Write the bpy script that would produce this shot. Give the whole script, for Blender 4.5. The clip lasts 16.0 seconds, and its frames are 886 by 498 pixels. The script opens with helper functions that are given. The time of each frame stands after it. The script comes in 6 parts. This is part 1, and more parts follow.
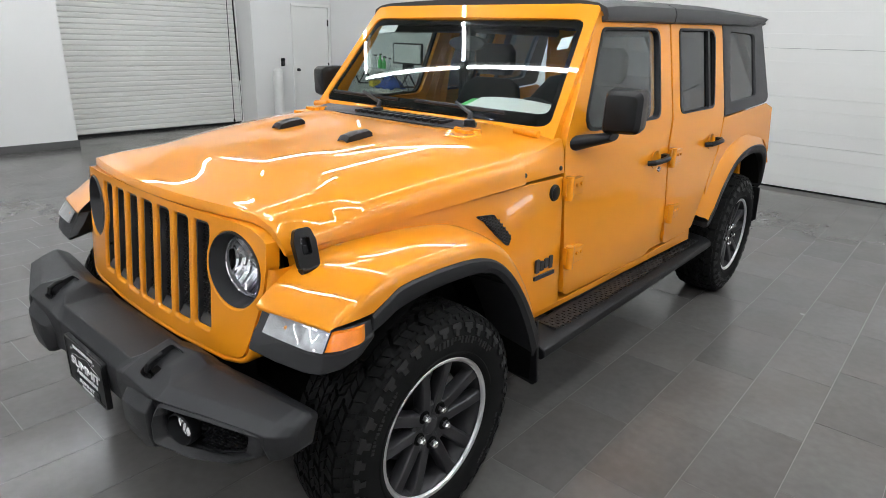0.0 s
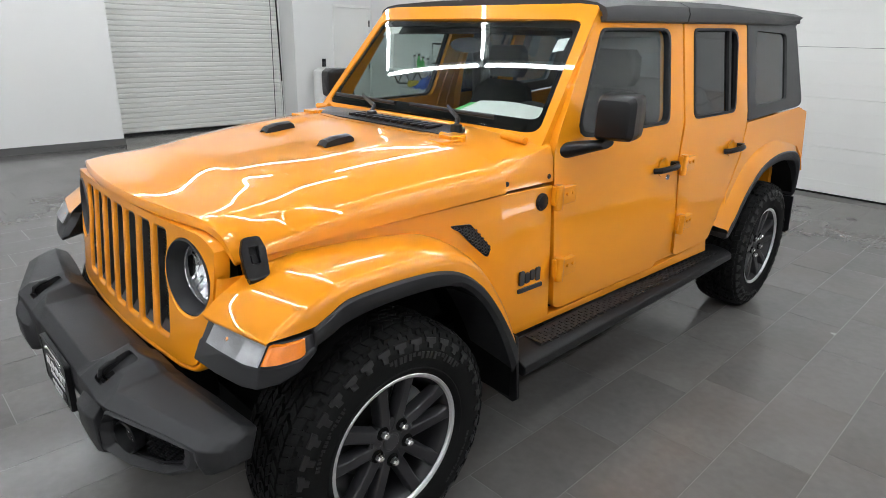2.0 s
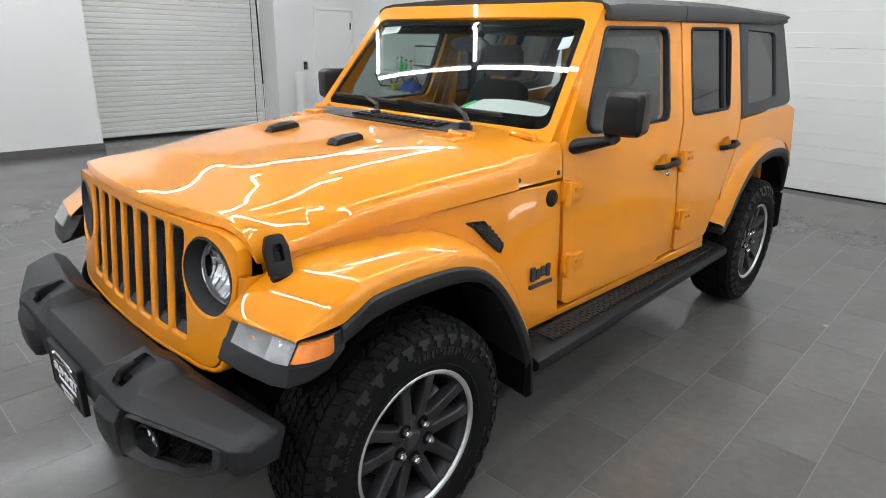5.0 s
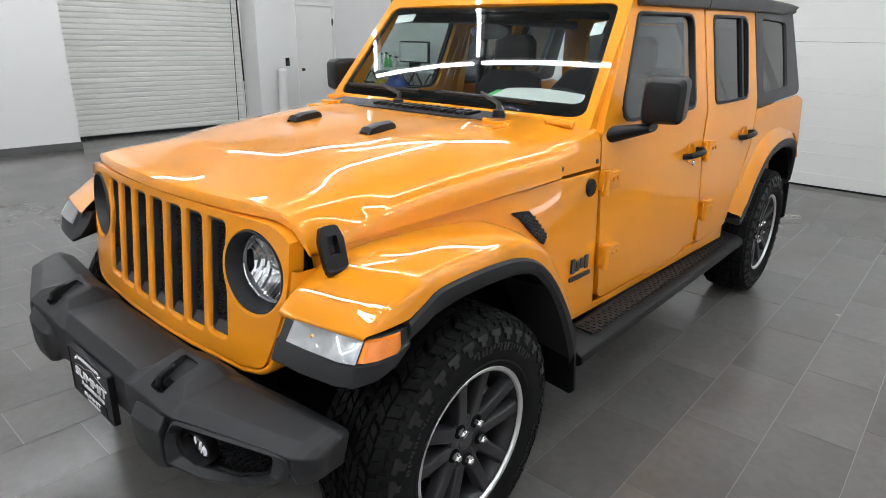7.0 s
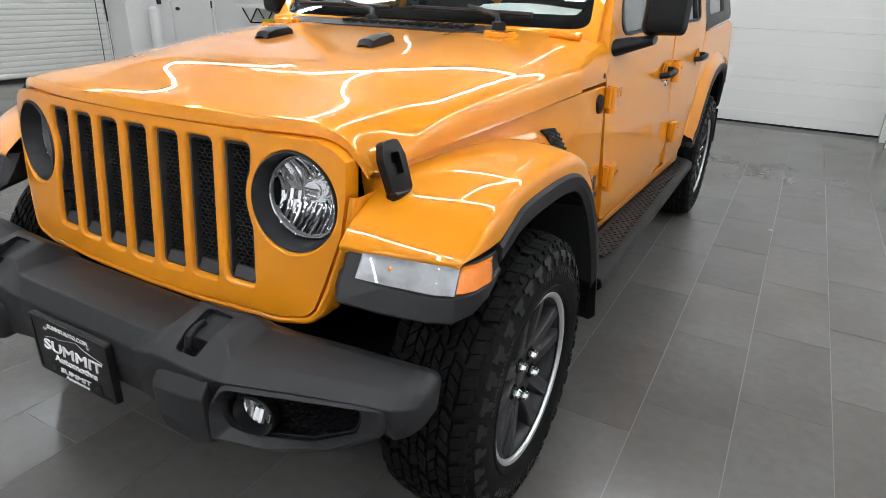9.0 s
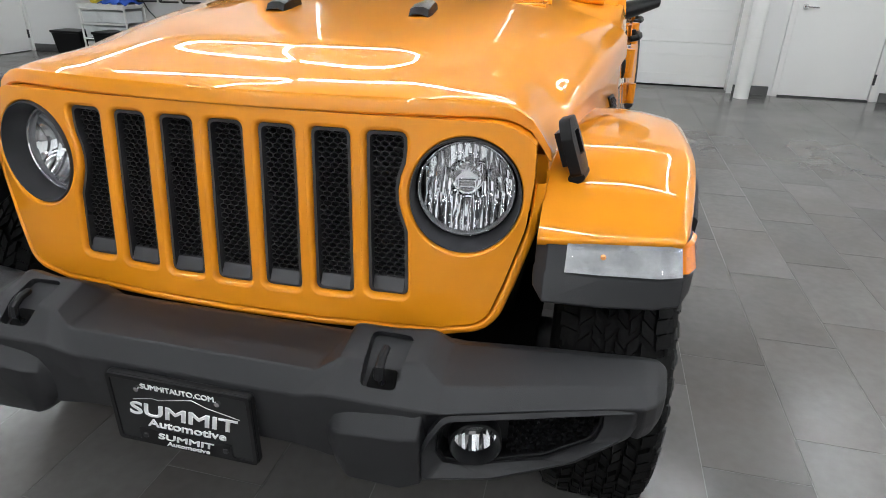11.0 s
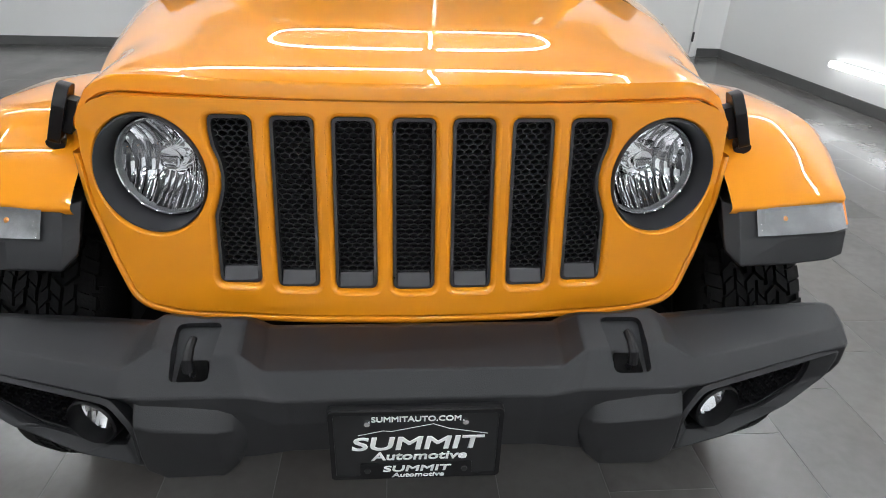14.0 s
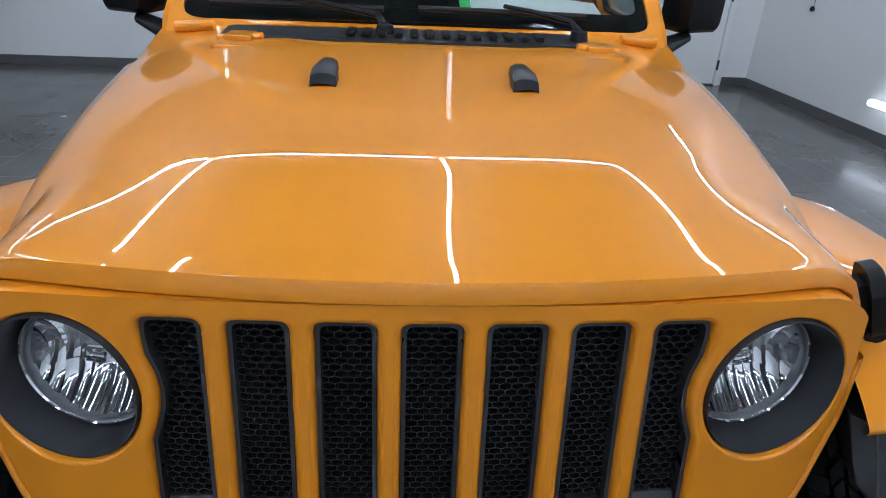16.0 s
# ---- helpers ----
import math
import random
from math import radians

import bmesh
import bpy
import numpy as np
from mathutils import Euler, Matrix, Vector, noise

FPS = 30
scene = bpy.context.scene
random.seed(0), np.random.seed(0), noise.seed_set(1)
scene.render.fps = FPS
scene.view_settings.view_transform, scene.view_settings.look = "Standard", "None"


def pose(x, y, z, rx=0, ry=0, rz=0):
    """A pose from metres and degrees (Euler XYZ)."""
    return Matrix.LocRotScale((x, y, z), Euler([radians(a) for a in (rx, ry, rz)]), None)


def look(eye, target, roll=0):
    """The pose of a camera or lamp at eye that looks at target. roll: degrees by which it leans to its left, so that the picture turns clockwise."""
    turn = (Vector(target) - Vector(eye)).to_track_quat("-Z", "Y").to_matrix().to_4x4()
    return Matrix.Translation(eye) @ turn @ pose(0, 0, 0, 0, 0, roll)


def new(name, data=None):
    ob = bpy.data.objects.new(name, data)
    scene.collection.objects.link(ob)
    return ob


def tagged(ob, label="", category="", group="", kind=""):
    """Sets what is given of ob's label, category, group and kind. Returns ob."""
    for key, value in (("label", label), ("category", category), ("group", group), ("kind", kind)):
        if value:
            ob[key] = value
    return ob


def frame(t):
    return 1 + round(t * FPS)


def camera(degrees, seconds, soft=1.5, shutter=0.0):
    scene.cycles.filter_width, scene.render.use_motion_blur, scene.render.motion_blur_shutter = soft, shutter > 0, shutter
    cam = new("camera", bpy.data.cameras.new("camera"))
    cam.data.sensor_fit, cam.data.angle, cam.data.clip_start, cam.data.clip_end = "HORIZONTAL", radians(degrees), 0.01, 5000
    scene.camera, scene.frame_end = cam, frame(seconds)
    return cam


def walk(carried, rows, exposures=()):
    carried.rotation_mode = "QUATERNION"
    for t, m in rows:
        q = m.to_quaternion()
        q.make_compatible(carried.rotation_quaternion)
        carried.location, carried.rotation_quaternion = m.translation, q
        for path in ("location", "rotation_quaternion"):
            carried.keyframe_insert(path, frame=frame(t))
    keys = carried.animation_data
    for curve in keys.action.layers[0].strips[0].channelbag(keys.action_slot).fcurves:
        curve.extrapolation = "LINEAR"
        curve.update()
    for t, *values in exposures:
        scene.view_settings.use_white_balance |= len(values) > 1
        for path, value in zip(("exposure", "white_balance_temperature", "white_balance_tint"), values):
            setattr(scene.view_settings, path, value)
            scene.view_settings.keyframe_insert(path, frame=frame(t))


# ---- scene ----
cam = camera(72.0, 16.0, 0.9)
PATH = [
    (0, (2.0273, -1.2682, 1.5983), (0.9184, 0.0217, 1.0096), 1.76),
    (0.5, (2.0833, -1.1710, 1.6042), (0.9116, 0.0614, 1.0140), 1.54),
    (1, (2.1329, -1.0749, 1.6155), (0.9266, 0.1227, 1.0234), 1.52),
    (1.5, (2.1532, -1.0378, 1.6165), (0.9366, 0.1485, 1.0228), 1.43),
    (2, (2.1637, -1.0231, 1.6159), (0.9490, 0.1651, 1.0221), 1.45),
    (2.5, (2.1523, -1.0189, 1.6097), (0.9424, 0.1747, 1.0169), 1.38),
    (3, (2.1484, -1.0204, 1.6051), (0.9415, 0.1785, 1.0169), 1.38),
    (3.5, (2.1352, -1.0331, 1.6047), (0.9291, 0.1666, 1.0164), 1.42),
    (4, (2.1201, -1.0572, 1.5985), (0.9238, 0.1528, 1.0114), 1.42),
    (6.5, (1.9391, -1.1982, 1.5765), (0.8080, 0.0748, 0.9934), 1.26),
    (7, (1.8558, -1.2192, 1.5371), (0.7405, 0.0669, 0.9521), 1.29),
    (7.5, (1.7510, -1.2523, 1.4707), (0.6554, 0.0495, 0.8833), 1.23),
    (8, (1.6657, -1.2810, 1.4281), (0.6373, 0.0624, 0.8135), 1.22),
    (8.2, (1.6184, -1.2961, 1.4203), (0.6405, 0.0698, 0.7736), 1.34),
    (10.5, (0.9065, -1.4661, 1.3449), (0.3935, 0.0908, 0.6014), 1.20),
    (11, (0.7066, -1.4969, 1.3480), (0.3347, 0.0907, 0.5855), 1.32),
    (11.5, (0.5060, -1.5448, 1.3542), (0.2647, 0.0628, 0.5815), 1.35),
    (12, (0.3279, -1.5273, 1.3314), (0.1890, 0.0888, 0.5509), 1.51),
    (12.5, (0.1703, -1.5083, 1.3319), (0.1276, 0.1086, 0.5422), 1.62),
    (13, (0.0487, -1.5138, 1.3459), (0.0839, 0.0991, 0.5475), 1.57),
    (13.5, (-0.0087, -1.5192, 1.3504), (0.0882, 0.0841, 0.5378), 1.63),
    (14, (-0.0304, -1.5227, 1.3598), (0.1002, 0.0705, 0.5323), 1.85),
    (14.5, (-0.0243, -1.4794, 1.3854), (0.1262, 0.1091, 0.5523), 1.73),
    (15, (-0.0099, -1.3045, 1.4143), (0.1559, 0.2778, 0.5725), 2.17),
    (15.5, (-0.0091, -1.1585, 1.4429), (0.1317, 0.4279, 0.6041), 2.14),
    (16, (-0.0361, -1.0780, 1.4967), (0.0724, 0.5256, 0.6863), 2.55),
]
walk(cam, [(t, look(eye, target, roll)) for t, eye, target, roll in PATH],
     [(0.0, 0.0, 6500, 10), (14.5, 0.0, 6450, 10), (15.2, -0.15, 6150, 10), (16.0, -0.65, 5550, 10)])

# world and light
W = bpy.data.worlds.new("room_world")
scene.world = W
W.use_nodes = True
W.node_tree.nodes["Background"].inputs[0].default_value = (0.9, 0.95, 1.0, 1)
W.node_tree.nodes["Background"].inputs[1].default_value = 0.05

# ---- materials ----
def mat(name, col, rough=0.5, metal=0.0, var=0.06, scale=6.0, fine=90.0, bump=0.0, coat=0.0, rvar=0.06, spec=0.5, ior=None, trans=0.0):
    """A procedural surface: colour with variation at two scales, rough wear and fine relief."""
    m = bpy.data.materials.new(name)
    m.use_nodes = True
    nt = m.node_tree
    b = nt.nodes["Principled BSDF"]
    b.inputs["Roughness"].default_value = rough
    b.inputs["Metallic"].default_value = metal
    b.inputs["Coat Weight"].default_value = coat
    b.inputs["Coat Roughness"].default_value = 0.015
    b.inputs["Specular IOR Level"].default_value = spec
    b.inputs["Transmission Weight"].default_value = trans
    if ior:
        b.inputs["IOR"].default_value = ior
    tc = nt.nodes.new("ShaderNodeTexCoord")
    n1 = nt.nodes.new("ShaderNodeTexNoise"); n1.inputs["Scale"].default_value = scale; n1.inputs["Detail"].default_value = 4
    n2 = nt.nodes.new("ShaderNodeTexNoise"); n2.inputs["Scale"].default_value = fine; n2.inputs["Detail"].default_value = 3
    mix = nt.nodes.new("ShaderNodeMix"); mix.data_type = "FLOAT"; mix.inputs["Factor"].default_value = 0.4
    ramp = nt.nodes.new("ShaderNodeMapRange"); ramp.inputs["From Min"].default_value = 0.3; ramp.inputs["From Max"].default_value = 0.7
    ramp.clamp = False; ramp.inputs["To Min"].default_value = 1 - var; ramp.inputs["To Max"].default_value = 1 + var
    mul = nt.nodes.new("ShaderNodeVectorMath"); mul.operation = "SCALE"; mul.inputs[0].default_value = col[:3]
    L = nt.links.new
    L(tc.outputs["Object"], n1.inputs["Vector"]); L(tc.outputs["Object"], n2.inputs["Vector"])
    L(n1.outputs["Fac"], mix.inputs["A"]); L(n2.outputs["Fac"], mix.inputs["B"])
    L(mix.outputs["Result"], ramp.inputs["Value"]); L(ramp.outputs["Result"], mul.inputs["Scale"])
    L(mul.outputs["Vector"], b.inputs["Base Color"])
    rr = nt.nodes.new("ShaderNodeMapRange"); rr.inputs["From Min"].default_value = 0.3; rr.inputs["From Max"].default_value = 0.7
    rr.clamp = False; rr.inputs["To Min"].default_value = max(0.0, rough - rvar * rough * 2); rr.inputs["To Max"].default_value = rough + rvar * rough * 2
    L(n1.outputs["Fac"], rr.inputs["Value"]); L(rr.outputs["Result"], b.inputs["Roughness"])
    if bump:
        bp = nt.nodes.new("ShaderNodeBump"); bp.inputs["Strength"].default_value = bump; bp.inputs["Distance"].default_value = 0.002
        L(n2.outputs["Fac"], bp.inputs["Height"]); L(bp.outputs["Normal"], b.inputs["Normal"])
    return m


def glow(name, col, power):
    m = bpy.data.materials.new(name)
    m.use_nodes = True
    b = m.node_tree.nodes["Principled BSDF"]
    b.inputs["Base Color"].default_value = (0.9, 0.9, 0.9, 1)
    b.inputs["Emission Color"].default_value = (*col, 1)
    b.inputs["Emission Strength"].default_value = power
    return m


PAINT = mat("orange_paint", (0.76, 0.268, 0.008), 0.35, 0.0, 0.02, 3, 400, 0, 1.0, 0.02, 0.12)
BLACK = mat("black_plastic", (0.006, 0.006, 0.0068), 0.38, 0, 0.15, 5, 500, 0.15, spec=0.26)
GREY = mat("charcoal_plastic", (0.0172, 0.0172, 0.0190), 0.48, 0, 0.12, 4, 600, 0.2, spec=0.36)
ROOF = mat("black_hardtop", (0.028, 0.028, 0.030), 0.45, 0, 0.1, 4, 600, 0.25)
BEZEL = mat("satin_grey_plastic", (0.030, 0.030, 0.033), 0.45, 0, 0.08, 6, 300, 0.05)
RUBBER = mat("tyre_rubber", (0.0055, 0.0055, 0.0055), 0.70, 0, 0.3, 9, 160, 0.35, spec=0.14)
# paler tyre rubber: the light raised moulding catches is put into its colour
LITRUB = mat("worn_rubber", (0.012, 0.012, 0.012), 0.48, 0, 0.25, 20, 200, 0.2, spec=0.35)
RIM = mat("granite_alloy", (0.021, 0.0205, 0.023), 0.38, 0.2, 0.05, 8, 400)
LIP = mat("machined_alloy", (0.88, 0.88, 0.89), 0.32, 1.0, 0.04, 8, 300)
REFL = mat("lamp_reflector", (0.92, 0.92, 0.93), 0.06, 1.0, 0.02)
LENSR = mat("knurled_lens", (0.42, 0.42, 0.43), 0.22, 0.6, 0.15, 60, 500, 0.3, 0.6)
CHROME = mat("chrome", (0.85, 0.85, 0.87), 0.08, 1.0, 0.02)
# for black parts, and for sheets whose colour stands for unlit gaps
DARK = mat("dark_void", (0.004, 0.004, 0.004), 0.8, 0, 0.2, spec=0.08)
MESHM = mat("black_mesh", (0.017, 0.017, 0.018), 0.42, 0, 0.1, spec=0.3)
HEXM = mat("honeycomb_plastic", (0.014, 0.014, 0.0155), 0.36, 0, 0.1, spec=0.5)
TURNR = mat("lamp_bowl", (0.29, 0.29, 0.295), 0.34, 0.7, 0.25, 25, 90)
BULB = mat("amber_bulb", (0.85, 0.36, 0.12), 0.2, 0.0, 0.05)
STEEL = mat("dark_steel", (0.05, 0.05, 0.052), 0.5, 0.6, 0.2)
AMBER = mat("amber_lens", (0.85, 0.22, 0.01), 0.12, 0, 0.1, 30, 200, 0.1, 1.0)
REDL = mat("red_lens", (0.35, 0.01, 0.012), 0.12, 0, 0.1, 30, 200, 0, 1.0)
SEAT = mat("black_cloth", (0.012, 0.012, 0.0125), 0.8, 0, 0.2, 12, 300, 0.3)
TRIMI = mat("dark_interior", (0.009, 0.009, 0.010), 0.6, 0, 0.2)
PAPER = mat("white_paper", (0.75, 0.76, 0.74), 0.7, 0, 0.03)
GREENP = mat("green_print", (0.08, 0.5, 0.12), 0.6, 0, 0.05)
WALLP = mat("white_wall_paint", (0.80, 0.80, 0.79), 0.22, 0, 0.015, 1.2, 120, 0.05)
WHITEP = mat("white_gloss_paint", (0.80, 0.80, 0.78), 0.35, 0, 0.02, 2, 120, 0.03)
SHUTM = mat("white_shutter", (0.74, 0.74, 0.71), 0.4, 0, 0.03, 2, 80, 0.04)
BASEM = mat("grey_base_tile", (0.10, 0.10, 0.098), 0.4, 0, 0.15, 3, 60, 0.1)
CEILM = mat("ceiling_paint", (0.06, 0.06, 0.06), 0.8, 0, 0.02)
WHITET = mat("white_print", (0.82, 0.82, 0.82), 0.5, 0, 0.02)
BLUEM = mat("blue_cloth", (0.03, 0.09, 0.42), 0.8, 0, 0.2, 12)
YELM = mat("yellow_plastic", (0.75, 0.58, 0.05), 0.5, 0, 0.1)
CLEARP = mat("translucent_plastic", (0.6, 0.62, 0.62), 0.3, 0, 0.1)
LEDM = glow("led_tube", (0.93, 0.97, 1.0), 71.0)
LOWLED = glow("wall_led_tube", (0.95, 0.98, 1.0), 5.0)


def glass(name, tint, rough=0.0):
    """Thin tinted pane: clear film with mirror reflection by Fresnel."""
    m = bpy.data.materials.new(name)
    m.use_nodes = True
    nt = m.node_tree
    nt.nodes.clear()
    out = nt.nodes.new("ShaderNodeOutputMaterial")
    tr = nt.nodes.new("ShaderNodeBsdfTransparent"); tr.inputs["Color"].default_value = (*tint, 1)
    gl = nt.nodes.new("ShaderNodeBsdfGlossy"); gl.inputs["Roughness"].default_value = rough; gl.inputs["Color"].default_value = (1, 1, 1, 1)
    lw = nt.nodes.new("ShaderNodeLayerWeight"); lw.inputs["Blend"].default_value = 0.5
    po = nt.nodes.new("ShaderNodeMath"); po.operation = "POWER"; po.inputs[1].default_value = 4.0
    fr = nt.nodes.new("ShaderNodeMapRange"); fr.inputs["To Min"].default_value = 0.045; fr.inputs["To Max"].default_value = 0.9
    nt.links.new(lw.outputs["Facing"], po.inputs[0]); nt.links.new(po.outputs[0], fr.inputs["Value"])
    mx = nt.nodes.new("ShaderNodeMixShader")
    nt.links.new(fr.outputs[0], mx.inputs[0]); nt.links.new(tr.outputs[0], mx.inputs[1]); nt.links.new(gl.outputs[0], mx.inputs[2])
    nt.links.new(mx.outputs[0], out.inputs[0])
    return m


GLASS = glass("windscreen_glass", (0.84, 0.89, 0.87))
SIDEG = glass("side_glass", (0.80, 0.84, 0.83))
PRIVG = glass("privacy_glass", (0.30, 0.31, 0.32))
LAMPG = glass("lamp_glass", (0.96, 0.97, 0.98))


def floor_mat():
    """Dark grey porcelain plank: cloudy stone print, each tile with its own tone."""
    m = mat("grey_porcelain_tile", (0.133, 0.127, 0.122), 0.21, 0, 0.17, 2.2, 26, 0.0, 0.0, 0.12)
    nt = m.node_tree
    b = nt.nodes["Principled BSDF"]
    info = nt.nodes.new("ShaderNodeObjectInfo")
    rng = nt.nodes.new("ShaderNodeMapRange"); rng.inputs["To Min"].default_value = 0.88; rng.inputs["To Max"].default_value = 1.10
    geo = nt.nodes.new("ShaderNodeNewGeometry")
    far = nt.nodes.new("ShaderNodeVectorMath"); far.operation = "MULTIPLY_ADD"
    far.inputs[1].default_value = (0, 0, 70)
    comb = nt.nodes.new("ShaderNodeCombineXYZ")
    nt.links.new(info.outputs["Random"], comb.inputs["Z"]); nt.links.new(comb.outputs[0], far.inputs[0]); nt.links.new(geo.outputs["Position"], far.inputs[2])
    for nd in nt.nodes:
        if nd.type == "TEX_NOISE":
            nd.inputs["Detail"].default_value = 3
            nt.links.new(far.outputs[0], nd.inputs["Vector"])
    src = b.inputs["Base Color"].links[0].from_socket
    sc = nt.nodes.new("ShaderNodeVectorMath"); sc.operation = "SCALE"
    nt.links.new(info.outputs["Random"], rng.inputs["Value"]); nt.links.new(src, sc.inputs[0]); nt.links.new(rng.outputs["Result"], sc.inputs["Scale"])
    rust = nt.nodes.new("ShaderNodeTexNoise"); rust.inputs["Scale"].default_value = 1.3; rust.inputs["Detail"].default_value = 3
    lim = nt.nodes.new("ShaderNodeMapRange"); lim.inputs["From Min"].default_value = 0.42; lim.inputs["From Max"].default_value = 0.75; lim.inputs["To Max"].default_value = 0.5
    warm = nt.nodes.new("ShaderNodeMix"); warm.data_type = "RGBA"; warm.inputs["B"].default_value = (0.112, 0.094, 0.083, 1)
    nt.links.new(far.outputs[0], rust.inputs["Vector"]); nt.links.new(rust.outputs["Fac"], lim.inputs["Value"]); nt.links.new(lim.outputs["Result"], warm.inputs["Factor"])
    nt.links.new(sc.outputs["Vector"], warm.inputs["A"]); nt.links.new(warm.outputs["Result"], b.inputs["Base Color"])
    return m


TILE = floor_mat()
GROUT = mat("grey_grout", (0.16, 0.152, 0.145), 0.6, 0, 0.2, 6, 80, 0.2)

# ---- mesh helpers ----
def sharpen(bm, deg):
    bm.normal_update()
    for e in bm.edges:
        e.smooth = len(e.link_faces) == 2 and e.calc_face_angle(0) < radians(deg)
    for f in bm.faces:
        f.smooth = True


def part(name, bm, material, parent=None, label="", bevel=0.0, deg=32, seg=2, at=None):
    """One mesh object under a thing or part."""
    bmesh.ops.recalc_face_normals(bm, faces=bm.faces)
    sharpen(bm, deg)
    me = bpy.data.meshes.new(name)
    bm.to_mesh(me)
    bm.free()
    me.materials.append(material)
    ob = new(name, me)
    if parent:
        ob.parent = parent
    if at:
        ob.matrix_basis = at
    if bevel:
        mod = ob.modifiers.new("edge", "BEVEL")
        mod.width, mod.segments, mod.limit_method, mod.angle_limit = bevel, seg, "ANGLE", radians(deg)
        mod.harden_normals = True
    if label:
        tagged(ob, label)
    return ob


def thing(name, label, category, at=None, group="", kind=""):
    ob = new(name)
    if at:
        ob.matrix_basis = at
    return tagged(ob, label, category, group, kind)


def box(x0, x1, y0, y1, z0, z1, bm=None):
    bm = bm or bmesh.new()
    v = [bm.verts.new((x, y, z)) for z in (z0, z1) for y in (y0, y1) for x in (x0, x1)]
    for q in ((0, 1, 3, 2), (4, 6, 7, 5), (0, 4, 5, 1), (2, 3, 7, 6), (0, 2, 6, 4), (1, 5, 7, 3)):
        bm.faces.new([v[i] for i in q])
    return bm


def loft(rows, loop=False, caps=False, bm=None):
    """Skin over rows of points; loop closes each row."""
    bm = bm or bmesh.new()
    vs = [[bm.verts.new(p) for p in r] for r in rows]
    n = len(rows[0])
    for a, b in zip(vs, vs[1:]):
        for i in range(n if loop else n - 1):
            j = (i + 1) % n
            bm.faces.new((a[i], a[j], b[j], b[i]))
    if caps and loop:
        bm.faces.new(vs[0][::-1])
        bm.faces.new(vs[-1])
    return bm


def prism(poly, axis, a, b, bm=None):
    """Extrude a 2D outline along an axis from a to b."""
    def put(p, d):
        return {"x": (d, p[0], p[1]), "y": (p[0], d, p[1]), "z": (p[0], p[1], d)}[axis]
    return loft([[put(p, a) for p in poly], [put(p, b) for p in poly]], True, True, bm)


def lathe(profile, n=48, axis="x", bm=None, part_turn=1.0):
    """Turn (r, d) pairs round an axis; d runs along it."""
    rows = []
    for k in range(n):
        t = 2 * math.pi * k / n
        c, s = math.cos(t), math.sin(t)
        rows.append([(d, r * c, r * s) if axis == "x" else ((r * c, d, r * s) if axis == "y" else (r * c, r * s, d)) for r, d in profile])
    rows.append(rows[0])
    bm = bm or bmesh.new()
    vs = [[bm.verts.new(p) for p in r] for r in rows[:-1]]
    vs.append(vs[0])
    for a, b in zip(vs, vs[1:]):
        for i in range(len(profile) - 1):
            bm.faces.new((a[i], a[i + 1], b[i + 1], b[i]))
    bmesh.ops.remove_doubles(bm, verts=bm.verts, dist=1e-6)
    return bm


def tube(pts, r, n=10, bm=None, taper=1.0):
    pts = [Vector(p) for p in pts]
    rows = []
    for i, p in enumerate(pts):
        d = (pts[min(i + 1, len(pts) - 1)] - pts[max(i - 1, 0)]).normalized()
        u = d.cross(Vector((0, 0, 1)))
        u = u.normalized() if u.length > 0.05 else Vector((1, 0, 0))
        w = d.cross(u)
        k = r * (1 + (taper - 1) * i / max(1, len(pts) - 1))
        rows.append([p + k * (math.cos(t) * u + math.sin(t) * w) for t in [2 * math.pi * j / n for j in range(n)]])
    return loft(rows, True, True, bm)


def rounded(poly, r, n=4):
    """Outline with its corners rounded; r a number or one per corner."""
    out = []
    k = len(poly)
    for i, p in enumerate(poly):
        p = Vector(p).to_2d()
        a, b = Vector(poly[i - 1]).to_2d() - p, Vector(poly[(i + 1) % k]).to_2d() - p
        rr = r[i] if isinstance(r, (list, tuple)) else r
        if rr <= 0:
            out.append(tuple(p))
            continue
        half = a.angle(b) / 2
        d = min(rr / math.tan(half), 0.48 * a.length, 0.48 * b.length)
        p0, p1 = p + a.normalized() * d, p + b.normalized() * d
        for j in range(n + 1):
            t = j / n
            out.append(tuple((1 - t) ** 2 * p0 + 2 * t * (1 - t) * p + t * t * p1))
    return out


def circle(cx, cy, r, n=40, sx=1.0):
    return [(cx + r * sx * math.cos(2 * math.pi * i / n), cy + r * math.sin(2 * math.pi * i / n)) for i in range(n)]


def inside(p, poly):
    x, y = p
    c = False
    for (x0, y0), (x1, y1) in zip(poly, poly[1:] + poly[:1]):
        if (y0 > y) != (y1 > y) and x < (x1 - x0) * (y - y0) / (y1 - y0) + x0:
            c = not c
    return c


